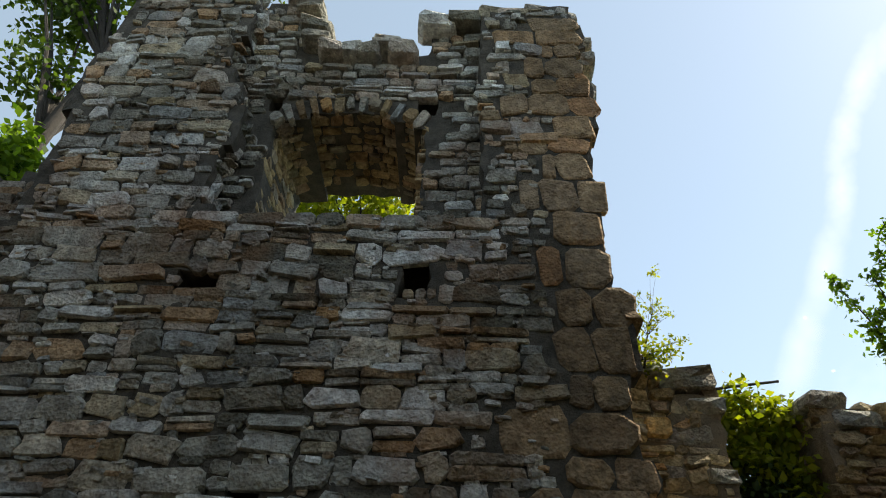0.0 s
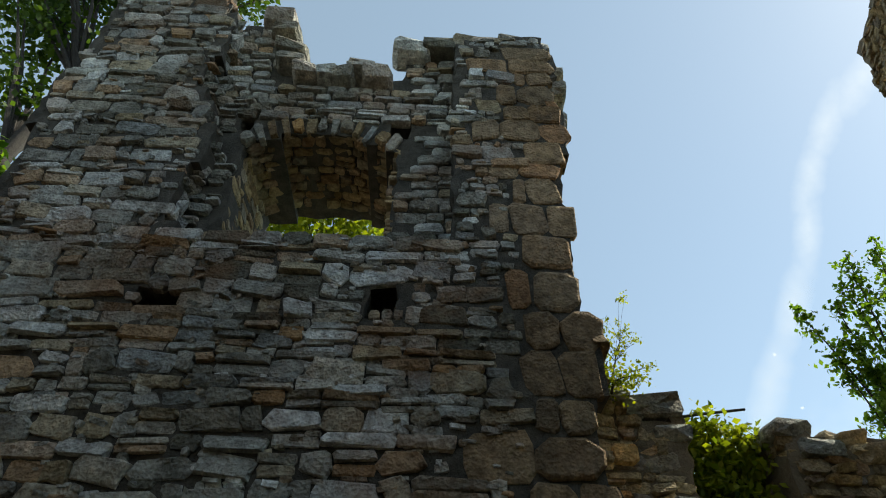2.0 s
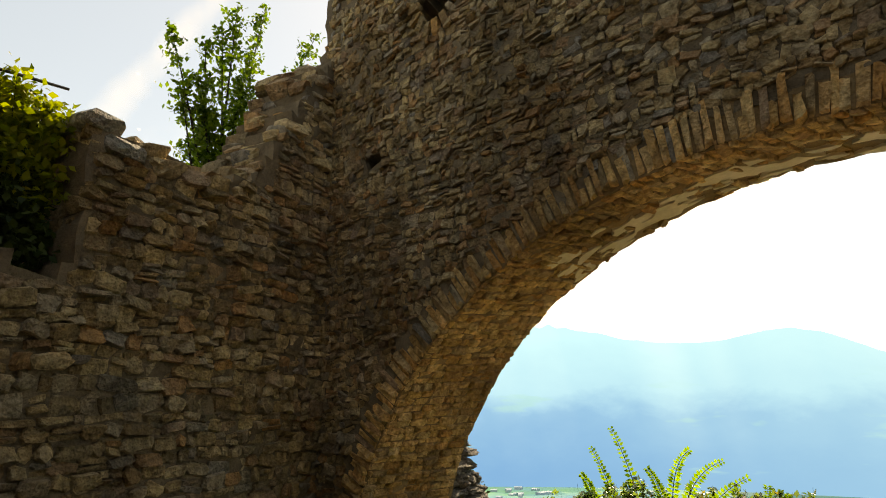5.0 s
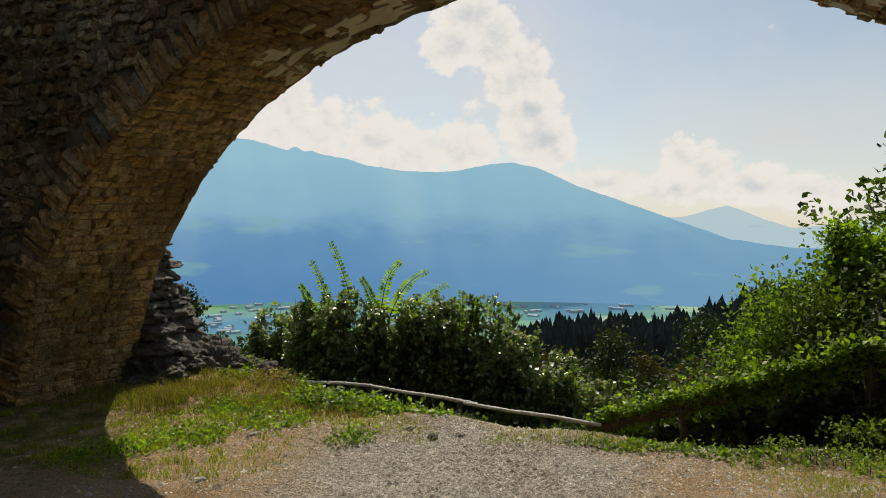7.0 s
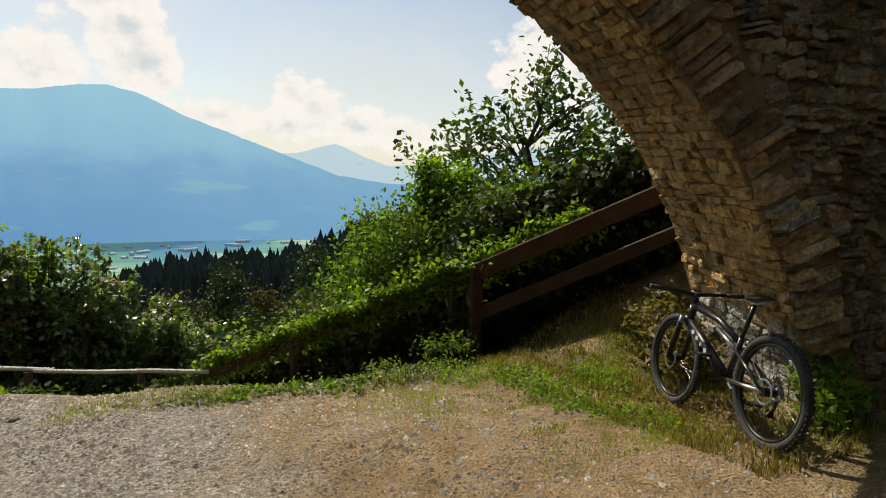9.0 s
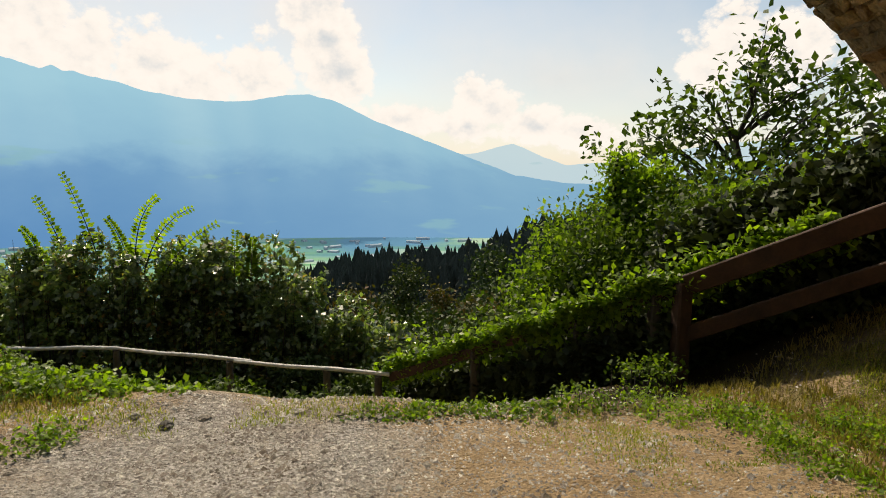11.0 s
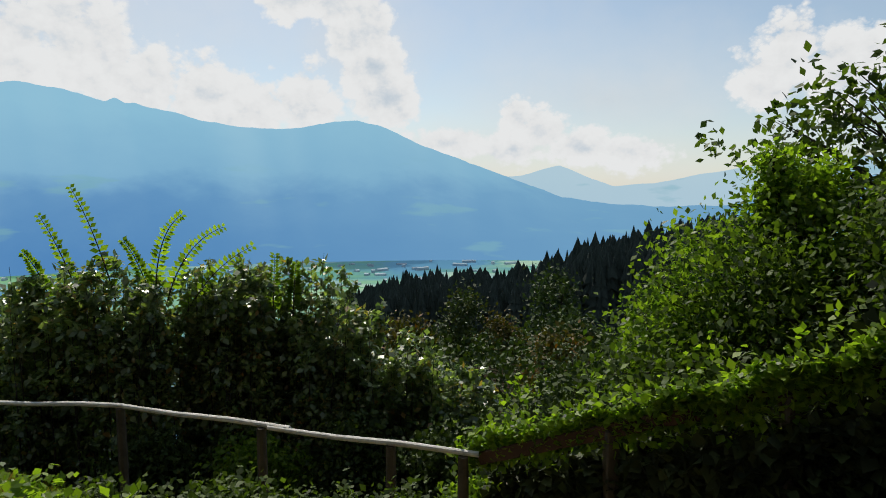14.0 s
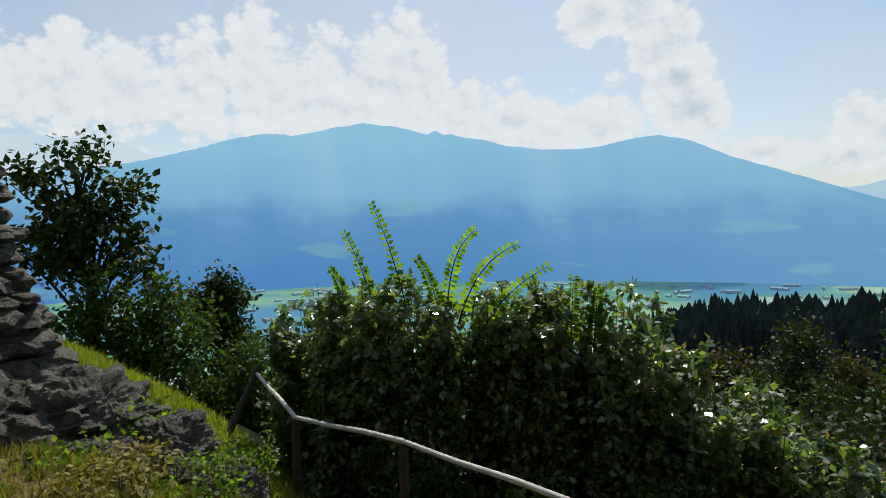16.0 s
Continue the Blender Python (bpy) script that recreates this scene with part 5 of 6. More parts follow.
def build_undergrowth():
    g = np.random.default_rng(19)
    n = 70000
    x, y = 16.5 + 30 * g.random(n) ** 1.6, g.uniform(-26, 12, n)
    z = ground_z(x, y) + np.abs(g.normal(size=n)) * (0.25 + 0.02 * (x - 12))
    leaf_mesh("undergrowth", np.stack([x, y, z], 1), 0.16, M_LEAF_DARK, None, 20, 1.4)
    tagged(bpy.data.objects["undergrowth"], "dense green undergrowth down the slope", "undergrowth", kind="stuff")


build_undergrowth()


def build_spruces():
    g = np.random.default_rng(7)
    crest = lambda a: float(np.interp(a, [80, 88.8, 92.4, 95.5, 98.5, 102.2, 105.7, 108.8, 110.7, 113.2, 120, 130], [-12, -8.9, -7.8, -7.1, -6.8, -7.3, -6.5, -5.2, -4.2, -3.7, -2.0, -1.0]))
    pieces = []
    for k in range(1300):
        a, r = g.uniform(84, 128), g.uniform(95, 150)
        e = crest(a) + 0.3 + (0.45 if g.random() < 0.1 else 0.0) - g.uniform(-0.3, 1.0) - (150 - r) * 0.03
        x, y = 5 + r * math.sin(radians(a)), r * math.cos(radians(a))
        z0 = gz(x, y) - 0.5
        zt = 1.1 + r * math.tan(radians(e))
        if zt - z0 > 3:
            pieces.append(spruce(g, x, y, z0, min(zt - z0, 30)))
    v, f = joined(pieces)
    tagged(mesh_ob("spruce_wood", v, f, M_NEEDLE), "dark spruce wood on the far slope", "forest", kind="stuff")


build_spruces()


# ivy along the fence, weeds and grass
def fence_curtain():
    """Creeper behind the fence from the rail to the ground, its shade painted into dark leaves."""
    g = np.random.default_rng(27)
    line = [Vector((10.4, -1.7, -1.5)), Vector((9.3, -2.6, -0.95)), Vector((8.4, -3.45, -0.40)), Vector((7.75, -4.2, 0.12)), Vector((7.0, -5.1, 0.75)), Vector((6.2, -6.1, 1.35)), Vector((5.9, -6.6, 1.6))]
    pts = []
    for k in range(34000):
        t = g.uniform(0, 5.99)
        i = int(t)
        p = line[i].lerp(line[i + 1], t - i)
        off = abs(g.normal()) * 0.33 + (-0.40 if t < 2.75 else 0.16)
        x, y = p.x + off * 0.72 * (1 if t < 2.6 else 1.25), p.y - off * 0.55 * (1 if t < 2.6 else 0.6)
        z0 = gz(x, y)
        z = z0 + (p.z + (0.08 if t < 2.75 else 0.30) + off * 0.5 - z0) * g.random() ** 0.8
        pts.append((x, y, z))
    e = empty("creeper", (8.4, -3.6, gz(8.4, -3.6)), "creeper hanging behind the fence, its shade put into dark leaves", "creeper")
    local(mesh_ob("creeper_stem", *tube([p + Vector((0.2, -0.15, -0.1)) for p in line], [0.02] * 7, 6), M_BARK), e)
    leaf_mesh("leaves", np.array(pts), 0.095, M_CREEPER_SHADED, e, 28, 1.3, 0.5)


fence_curtain()


def ivy_strip():
    g = np.random.default_rng(17)
    line = [Vector((10.2, -1.3, -1.45)), Vector((9.2, -2.3, -0.85)), Vector((8.3, -3.15, -0.30)), Vector((7.55, -3.95, 0.22)), Vector((7.0, -4.75, 0.62)), Vector((6.75, -5.1, 0.85))]
    pts = []
    for k in range(7600):
        t = g.uniform(0, 4.6)
        i = int(t)
        p = line[i].lerp(line[i + 1], t - i)
        hang = abs(g.normal()) * (0.13 if t < 3.2 else 0.07) * (1.7 if g.random() < 0.15 else 1)
        side = g.normal() * 0.13
        fwd = 0.02 if t < 3.0 else -0.10
        if g.random() < 0.14:
            back = abs(g.normal()) * 0.45 * (0.5 + 0.5 * math.sin(t * 9.0))
            pts.append((p.x + back * 0.8, p.y - back * 0.6, p.z + 0.1 + back * 0.45 + g.normal() * 0.08))
            continue
        pts.append((p.x + side * 0.7 - fwd, p.y + side * 0.7 + fwd, p.z + 0.03 + 0.10 * math.sin(t * 5.3) ** 2 - hang * (0.6 if t < 3.0 else 1) + g.normal() * 0.05))
    e = empty("ivy", (8.3, -3.2, gz(8.3, -3.2)), "bright green ivy draped over the fence rail", "ivy")
    local(mesh_ob("ivy_stem", *tube(line, [0.02] * 6, 6), M_BARK), e)
    leaf_mesh("leaves", np.array(pts), 0.058, M_IVY, e, 18, 1.3, 0.7)


ivy_strip()


def blades(name, area, n, hmin, hmax, material, seed, label, density=None):
    """Grass: bent blades standing on the ground wherever density allows."""
    g = np.random.default_rng(seed)
    x, y = g.uniform(area[0], area[1], n), g.uniform(area[2], area[3], n)
    if density is not None:
        ok = g.random(n) < density(x, y)
        x, y = x[ok], y[ok]
    n = len(x)
    z = ground_z(x, y)
    h = g.uniform(hmin, hmax, n)
    a = g.uniform(0, 2 * np.pi, n)
    w = 0.0025 + 0.03 * h
    dx, dy = np.cos(a), np.sin(a)
    b = g.normal(size=(n, 2)) * 0.35 * h[:, None]
    base = np.stack([x, y, z - 0.01], 1)
    v0 = base + np.stack([dx * w, dy * w, 0 * w], 1)
    v1 = base - np.stack([dx * w, dy * w, 0 * w], 1)
    m = base + np.stack([b[:, 0] * 0.4, b[:, 1] * 0.4, h * 0.65], 1)
    v2 = m - np.stack([dx * w, dy * w, 0 * w], 1) * 0.7
    v3 = m + np.stack([dx * w, dy * w, 0 * w], 1) * 0.7
    tip = base + np.stack([b[:, 0], b[:, 1], h], 1)
    v = np.stack([v0, v1, v2, v3, v3, v2, tip, tip], 1)[:, [0, 1, 2, 3, 6]].reshape(-1, 3)
    i = np.arange(n)[:, None] * 5
    f = np.concatenate([i + [0, 1, 2], i + [0, 2, 3], i + [3, 2, 4]], 0).astype(np.int32)
    return tagged(mesh_ob(name, v, f, material), label, "grass", kind="stuff")


def patchy(scale, cut, seed):
    def d(x, y):
        f = np.array([noise.noise((a * scale, b * scale, seed)) for a, b in zip(x, y)])
        return np.clip((f - cut) * 5, 0, 1)
    return d


p1, p2, p3 = patchy(1.1, 0.02, 2.0), patchy(1.3, -0.25, 5.0), patchy(4.5, 0.1, 7.0)
blades("grass", (4.0, 7.6, -5.4, -1.6), 110000, 0.008, 0.038, M_GRASS, 31, "patchy trodden grass beside the way", lambda x, y: np.clip(p1(x, y) + p3(x, y) * 0.7, 0, 1) * np.clip(0.15 + (-2.3 - y + (x - 4) * 0.2) * 0.8, 0, 1) * np.clip((6.8 - x) * 3, 0.05, 1))
blades("grass", (3.4, 7.0, -5.6, -3.4), 26000, 0.02, 0.10, M_GRASS_DRY, 131, "tufts of longer yellowing grass by the arch", lambda x, y: np.clip(p3(x, y) + p2(x, y) * 0.35, 0, 1))
blades("grass", (7.2, 10.8, 2.6, 5.2), 26000, 0.02, 0.11, M_GRASS_DRY, 132, "dry yellowing grass on the rock", lambda x, y: np.clip(p3(x, y) + p1(x, y) * 0.4, 0, 1))
blades("grass", (5.2, 9.5, 1.2, 5.2), 70000, 0.02, 0.07, M_GRASS, 32, "patchy grass at the foot of the rock", lambda x, y: np.clip(p3(x, y) + p1(x, y) * 0.45, 0, 1) * np.clip((y - 1.6) * 0.9, 0, 1))
blades("grass", (7.2, 9.6, 1.4, 4.2), 26000, 0.02, 0.09, M_GRASS_DRY, 133, "thick yellowing grass before the rock", lambda x, y: np.clip(p3(x, y) + p2(x, y) * 0.4 + 0.1, 0, 1))
blades("grass", (6.5, 7.5, -4.2, 3.0), 22000, 0.015, 0.05, M_GRASS, 33, "fringe of grass along the edge", lambda x, y: p2(x, y) * np.clip(1 - np.abs(x - (6.75 + 0.2 * y)) * 2.4, 0, 1))
blades("grass", (10.2, 14.0, 4.0, 8.0), 16000, 0.05, 0.2, M_GRASS, 34, "tall grass on the slope beyond the rock", None)
blades("grass", (8.2, 12.5, -2.6, 3.6), 26000, 0.03, 0.12, M_LEAF, 35, "rough grass under the rail", lambda x, y: p3(x, y) * 0.8 + 0.05)


def weeds(name, blobs, n, size, material, seed, label):
    g = np.random.default_rng(seed)
    p, c = cloud_points(g, blobs, n, 0.05, 8)
    zg = ground_z(p[:, 0], p[:, 1])
    p[:, 2] = np.maximum(p[:, 2], zg + 0.02)
    x, y = blobs[0][:2]
    e = empty(name, (x, y, gz(x, y)), label, "plant")
    leaf_mesh("leaves", p, size, material, e, seed, 1.4, 0.9)
    stems = [tube([(q[0], q[1], float(ground_z(q[0], q[1])) - 0.02), (q[0], q[1], q[2])], [0.005, 0.003], 4) for q in c[:60]]
    local(mesh_ob("stems", *joined(stems), M_BARK), e)


weeds("weeds", [(7.7, 2.0, -0.58, 0.3, 0.5, 0.12), (7.5, 1.4, -0.6, 0.2, 0.45, 0.10)], 1500, 0.036, M_LEAF, 36, "leafy light green weeds along the edge")
weeds("weeds", [(6.55, -1.2, -0.6, 0.2, 0.6, 0.05), (6.5, -2.0, -0.57, 0.25, 0.5, 0.06), (6.6, -2.6, -0.52, 0.22, 0.4, 0.06)], 1500, 0.028, M_LEAF, 37, "low green clover along the edge")
weeds("weeds", [(5.1, -3.4, -0.42, 0.5, 0.25, 0.035), (5.8, -3.5, -0.48, 0.5, 0.3, 0.035), (4.5, -3.6, -0.38, 0.35, 0.2, 0.035), (6.3, -3.1, -0.52, 0.4, 0.3, 0.035), (5.4, -4.0, -0.42, 0.4, 0.25, 0.04)], 5200, 0.02, M_IVY, 236, "low clover spreading over the trodden ground")
weeds("weeds", [(6.3, 2.9, -0.5, 0.5, 0.4, 0.04), (6.9, 2.3, -0.52, 0.4, 0.4, 0.04), (5.7, 3.3, -0.46, 0.4, 0.3, 0.04), (6.6, 1.4, -0.54, 0.3, 0.2, 0.03), (7.4, 2.9, -0.55, 0.4, 0.5, 0.06)], 4200, 0.026, M_IVY, 237, "low clover and herbs at the foot of the rock")
weeds("weeds", [(7.15, -3.45, -0.5, 0.25, 0.35, 0.07)], 420, 0.035, M_LEAF, 38, "small heap of weeds before the fence")
weeds("weeds", [(3.75, -4.55, -0.2, 0.22, 0.3, 0.18), (4.0, -4.9, -0.15, 0.25, 0.2, 0.2)], 800, 0.05, M_LEAF, 39, "nettles at the foot of the arch")
weeds("weeds", [(5.2, -4.75, -0.2, 0.35, 0.3, 0.25), (5.6, -4.9, -0.1, 0.3, 0.3, 0.3)], 2200, 0.04, M_GRASS_DRY, 40, "dry yellow weeds behind the bicycle")
weeds("weeds", [(10.05, 3.95, -0.62, 0.3, 0.25, 0.12), (10.6, 3.6, -1.2, 0.4, 0.4, 0.2), (9.4, 3.0, -0.8, 0.4, 0.4, 0.12), (10.9, 4.4, -1.25, 0.4, 0.4, 0.2), (9.0, 3.6, -0.6, 0.4, 0.3, 0.1), (9.6, 3.8, -0.6, 0.3, 0.3, 0.12)], 3200, 0.036, M_LEAF, 42, "yellowing creeper over the rock")


weeds("weeds", [(7.7, 1.2, -0.6, 0.3, 0.45, 0.08), (8.0, 1.7, -0.62, 0.35, 0.4, 0.1), (7.5, 0.75, -0.64, 0.22, 0.3, 0.06), (8.2, 2.3, -0.64, 0.4, 0.4, 0.12)], 2000, 0.045, M_IVY, 238, "broad-leaved light green weeds at the brink")
weeds("weeds", [(8.6, 0.5, -1.05, 0.35, 0.4, 0.12), (9.3, 0.0, -1.5, 0.4, 0.5, 0.15), (9.0, -0.6, -1.3, 0.35, 0.3, 0.12), (9.6, 0.9, -1.5, 0.4, 0.4, 0.16), (8.8, 1.3, -1.1, 0.3, 0.3, 0.14), (9.8, 1.9, -1.5, 0.35, 0.35, 0.16)], 3400, 0.042, M_LEAF_TREE, 239, "tangled herbs on the slope under the rail")
weeds("weeds", [(8.7, 3.0, -0.55, 0.35, 0.3, 0.1), (9.5, 3.7, -0.8, 0.3, 0.2, 0.12), (10.3, 3.7, -1.0, 0.25, 0.25, 0.16), (9.2, 3.3, -0.65, 0.3, 0.25, 0.1)], 2400, 0.034, M_GRASS_DRY, 240, "dry yellow herbs in the cracks of the rock")


# ---- rail, fence ----
def pole(name, pts, r, material, parent, sides=9):
    return local(mesh_ob(name, *tube(pts, r, sides), material, smooth=False), parent)


def build_rail():
    J, K, B, E = (10.03, -1.34, -1.37), (11.95, 2.47, -1.37), (12.69, 4.24, -1.49), (13.9, 5.66, -1.31)
    J, K, B, E = map(Vector, (J, K, B, E))
    r = empty("handrail", (11.0, 0.5, gz(11, 0.5)), "weathered grey wooden handrail on dark posts", "railing")
    for a, b in ((J, J.lerp(K, 0.52) + Vector((0, 0, -0.02))), (J.lerp(K, 0.48) + Vector((0.03, 0, -0.01)), K), (K, B), (B, E)):
        d = (b - a)
        pole("rail", [a - d * 0.02, a + d * 0.33 + Vector((0, 0, 0.01)), a + d * 0.66 - Vector((0, 0, 0.01)), b + d * 0.02], [0.028, 0.03, 0.028, 0.026], M_RAIL, r)
    for p, ln in ((J + Vector((0.03, 0.1, 0)), 0), (J.lerp(K, 0.2), 0), (J.lerp(K, 0.55), 0), (K, 0), (B, 0)):
        pole("post", [(p.x, p.y, gz(p.x, p.y) - 0.1), (p.x + 0.01, p.y, (p.z + gz(p.x, p.y)) / 2), (p.x, p.y, p.z - 0.03 + ln)], [0.058, 0.055, 0.05], M_POST, r)
    foot = Vector((13.35, 5.85, gz(13.35, 5.85) - 0.1))
    pole("post", [foot, foot.lerp(E, 0.5), E + (E - foot) * 0.08], [0.058, 0.055, 0.05], M_POST, r)
    return r


build_rail()


def beam(name, a, b, w, h, material, parent):
    a, b = Vector(a), Vector(b)
    d = b - a
    m = Matrix.Translation((a + b) / 2) @ d.to_track_quat('X', 'Z').to_matrix().to_4x4()
    bm = bmesh.new()
    bmesh.ops.create_cube(bm, size=1, matrix=m @ Matrix.Diagonal((d.length, w, h, 1)))
    bmesh.ops.bevel(bm, geom=bm.edges[:], offset=min(w, h) * 0.12, segments=1, affect='EDGES')
    me = bpy.data.meshes.new(name)
    bm.to_mesh(me)
    bm.free()
    me.materials.append(material)
    return local(new(name, me), parent)


def build_fence():
    f = empty("timber_fence", (7.4, -4.0, gz(7.4, -4.0)), "brown timber fence climbing the bank beside the path", "fence")
    p0, p1, p2 = Vector((7.50, -4.0, 0.20)), Vector((6.30, -5.43, 1.10)), Vector((5.75, -6.1, 1.52))
    beam("rail", p0, p2, 0.09, 0.2, M_WOOD, f)
    beam("rail", p0 - Vector((0, 0, 0.5)), p2 - Vector((0, 0, 0.5)), 0.07, 0.15, M_WOOD, f)
    for p in (p0, p2):
        beam("post", (p.x + 0.02, p.y + 0.02, gz(p.x, p.y) - 0.1), (p.x + 0.02, p.y + 0.02, p.z + 0.03), 0.15, 0.15, M_WOOD, f)
    q0 = Vector((10.05, -1.40, -1.42))
    beam("rail", q0, p0 - Vector((0, 0, 0.02)), 0.08, 0.12, M_WOOD, f)
    for t in (0.35, 0.7, 0.92):
        p = q0.lerp(p0, t)
        beam("post", (p.x, p.y, gz(p.x, p.y) - 0.1), (p.x, p.y, p.z), 0.11, 0.11, M_POST, f)


build_fence()


# ---- rock outcrop and pillar of old wall ----
def boulder(name, at, size, seed, material, parent, fine=4):
    bm = bmesh.new()
    bmesh.ops.create_icosphere(bm, subdivisions=fine, radius=1.0)
    o = Vector((seed * 3.1, seed * 1.7, 0))
    for v in bm.verts:
        d = v.co.normalized()
        k = 1 + 0.34 * noise.fractal(d * 1.4 + o, 1.0, 2.0, 4) + 0.10 * noise.turbulence(d * 2.4 + o, 3, True) + 0.09 * abs(noise.noise(d * 5.0 + o)) + 0.10 * noise.fractal(Vector((d.x + d.z * 0.5, d.y, d.z * 2.2)) * 6.0 + o, 0.8, 2.1, 4)
        lay_z = 0.05 * math.sin(d.z * 17 + noise.noise(d * 2 + o) * 4)
        v.co = Vector((d.x * size[0] * (k + lay_z), d.y * size[1] * (k + lay_z), d.z * size[2] * k))
    me = bpy.data.meshes.new(name)
    bm.to_mesh(me)
    bm.free()
    me.materials.append(material)
    ob = new(name, me)
    ob.location = Vector(at) - (parent.location if parent is not None else Vector())
    if parent is not None:
        ob.parent = parent
    return ob


def build_rock():
    e = empty("rock_outcrop", (9.6, 4.2, gz(9.6, 4.2)), "layered grey bedrock outcrop with tufts of grass", "rock")
    for k, (x, y, z, s) in enumerate([(9.5, 4.35, -0.75, (0.75, 0.6, 0.5)), (9.9, 3.75, -1.05, (0.5, 0.5, 0.42)), (9.1, 4.0, -0.85, (0.6, 0.5, 0.36)), (10.3, 3.6, -1.5, (0.5, 0.4, 0.36)), (8.8, 4.7, -0.65, (0.6, 0.6, 0.4)), (10.2, 4.4, -1.1, (0.45, 0.5, 0.36)), (9.5, 3.35, -1.05, (0.4, 0.35, 0.3))]):
        boulder("rock", (x, y, z), s, k + 2, M_ROCK, e, 6)
    p = empty("wall_stub", (9.3, 5.2, gz(9.3, 5.2)), "dark stub of old rubble wall on the rock", "wall")
    g = random.Random(77)
    z, k = -0.85, 0
    while z < 1.65:
        h = g.uniform(0.12, 0.24)
        q = (z + 0.85) / 2.5
        hx, hy, cy = 0.52 - 0.1 * q, 0.5 - 0.14 * q, 5.0 + 0.72 * q
        for sx, sy in ((-1, -1), (-0.35, -1), (0.3, -1), (0.85, -0.95), (0.95, -0.3), (0.95, 0.4), (-1, -0.3), (-1, 0.4), (0, 0.1), (0.3, 0.9), (-0.6, 0.9)):
            k += 1
            boulder("stone", (9.22 + sx * hx * g.uniform(0.85, 1.1), cy + sy * hy * g.uniform(0.85, 1.12), z + h * 0.5), (g.uniform(0.2, 0.3), g.uniform(0.2, 0.3), h * 0.62), 30 + k, M_ROCK, p, 3)
        z += h


build_rock()

# loose stones on the way
M_PALE_STONE = stone_mat("pale_field_stone", [(0.34, 0.31, 0.26), (0.44, 0.41, 0.36)], 0.2, True, 0.2)
for k, (x, y, s) in enumerate([(6.75, 0.65, 0.06), (6.75, 0.1, 0.045), (6.7, -0.3, 0.05), (6.6, -0.6, 0.04), (6.9, 0.9, 0.045), (6.1, 1.4, 0.04), (5.2, 2.2, 0.05), (6.5, -0.9, 0.05), (6.85, 0.4, 0.05), (5.9, -1.8, 0.03), (6.4, 2.3, 0.05)]):
    ob = boulder("field_stone", (x, y, gz(x, y) + s * 0.12), (s, s * 0.8, s * 0.42), 60 + k, M_ROCK if k == 0 else M_PALE_STONE, None)
    tagged(ob, "small dark stone lying on the gravel" if k == 0 else "small pale stone lying on the gravel", "stone", "loose stones")


def pebbles():
    g = np.random.default_rng(12)
    n = 34000
    x, y = g.uniform(2.5, 7.3, n), g.normal(-0.3, 1.7, n)
    s = g.uniform(0.005, 0.019, n) * (1 + (g.random(n) < 0.04) * 1.2)
    z = ground_z(x, y)
    base = np.array([(1, 0, 0.0), (-0.4, 0.9, 0.0), (-0.6, -0.8, 0.0), (0.1, 0.0, 0.8)])
    a = g.uniform(0, 6.28, n)
    c, sn = np.cos(a)[:, None], np.sin(a)[:, None]
    vx = x[:, None] + s[:, None] * (base[:, 0] * c - base[:, 1] * sn)
    vy = y[:, None] + s[:, None] * (base[:, 0] * sn + base[:, 1] * c)
    vz = z[:, None] - 0.002 + s[:, None] * base[:, 2]
    v = np.stack([vx, vy, vz], -1).reshape(-1, 3)
    i = np.arange(n)[:, None] * 4
    f = np.concatenate([i + [0, 1, 3], i + [1, 2, 3], i + [2, 0, 3]], 0).astype(np.int32)
    m = stone_mat("pale_gravel", [(0.30, 0.27, 0.23), (0.45, 0.42, 0.37), (0.22, 0.19, 0.16), (0.55, 0.52, 0.46)], 0.1)
    tagged(mesh_ob("gravel", v, f, m), "scattered pale gravel on the way", "gravel", kind="stuff")


pebbles()


# ---- mountain bicycle ----
M_BLACK = plain_mat("satin_black_paint", (0.008, 0.008, 0.009), (0.02, 0.02, 0.021), 6.0, 0.3, 0, 0.05)
M_RUBBER = plain_mat("worn_tyre_rubber", (0.02, 0.02, 0.02), (0.055, 0.053, 0.05), 20.0, 0.8, 0, 0.5)
M_CHROME = plain_mat("brushed_alloy", (0.45, 0.45, 0.46), (0.7, 0.7, 0.71), 20.0, 0.28, 1.0, 0.1)
M_LETTER = plain_mat("pale_grey_lettering", (0.5, 0.5, 0.5), (0.62, 0.62, 0.62), 20.0, 0.5)


def torus(R, r, at, nr=44, ns=10, wide=1.0):
    vs, fs = [], []
    for i in range(nr):
        a = 2 * math.pi * i / nr
        for k in range(ns):
            b = 2 * math.pi * k / ns
            q = R + r * math.cos(b)
            vs.append(Vector((at[0] + q * math.cos(a), at[1] + r * wide * math.sin(b), at[2] + q * math.sin(a))))
    for i in range(nr):
        for k in range(ns):
            fs.append((i * ns + k, i * ns + (k + 1) % ns, ((i + 1) % nr) * ns + (k + 1) % ns, ((i + 1) % nr) * ns + k))
    return vs, fs


def disc(R, w, at, n=28):
    return tube([(at[0], at[1] - w / 2, at[2]), (at[0], at[1] + w / 2, at[2])], [R, R], n)


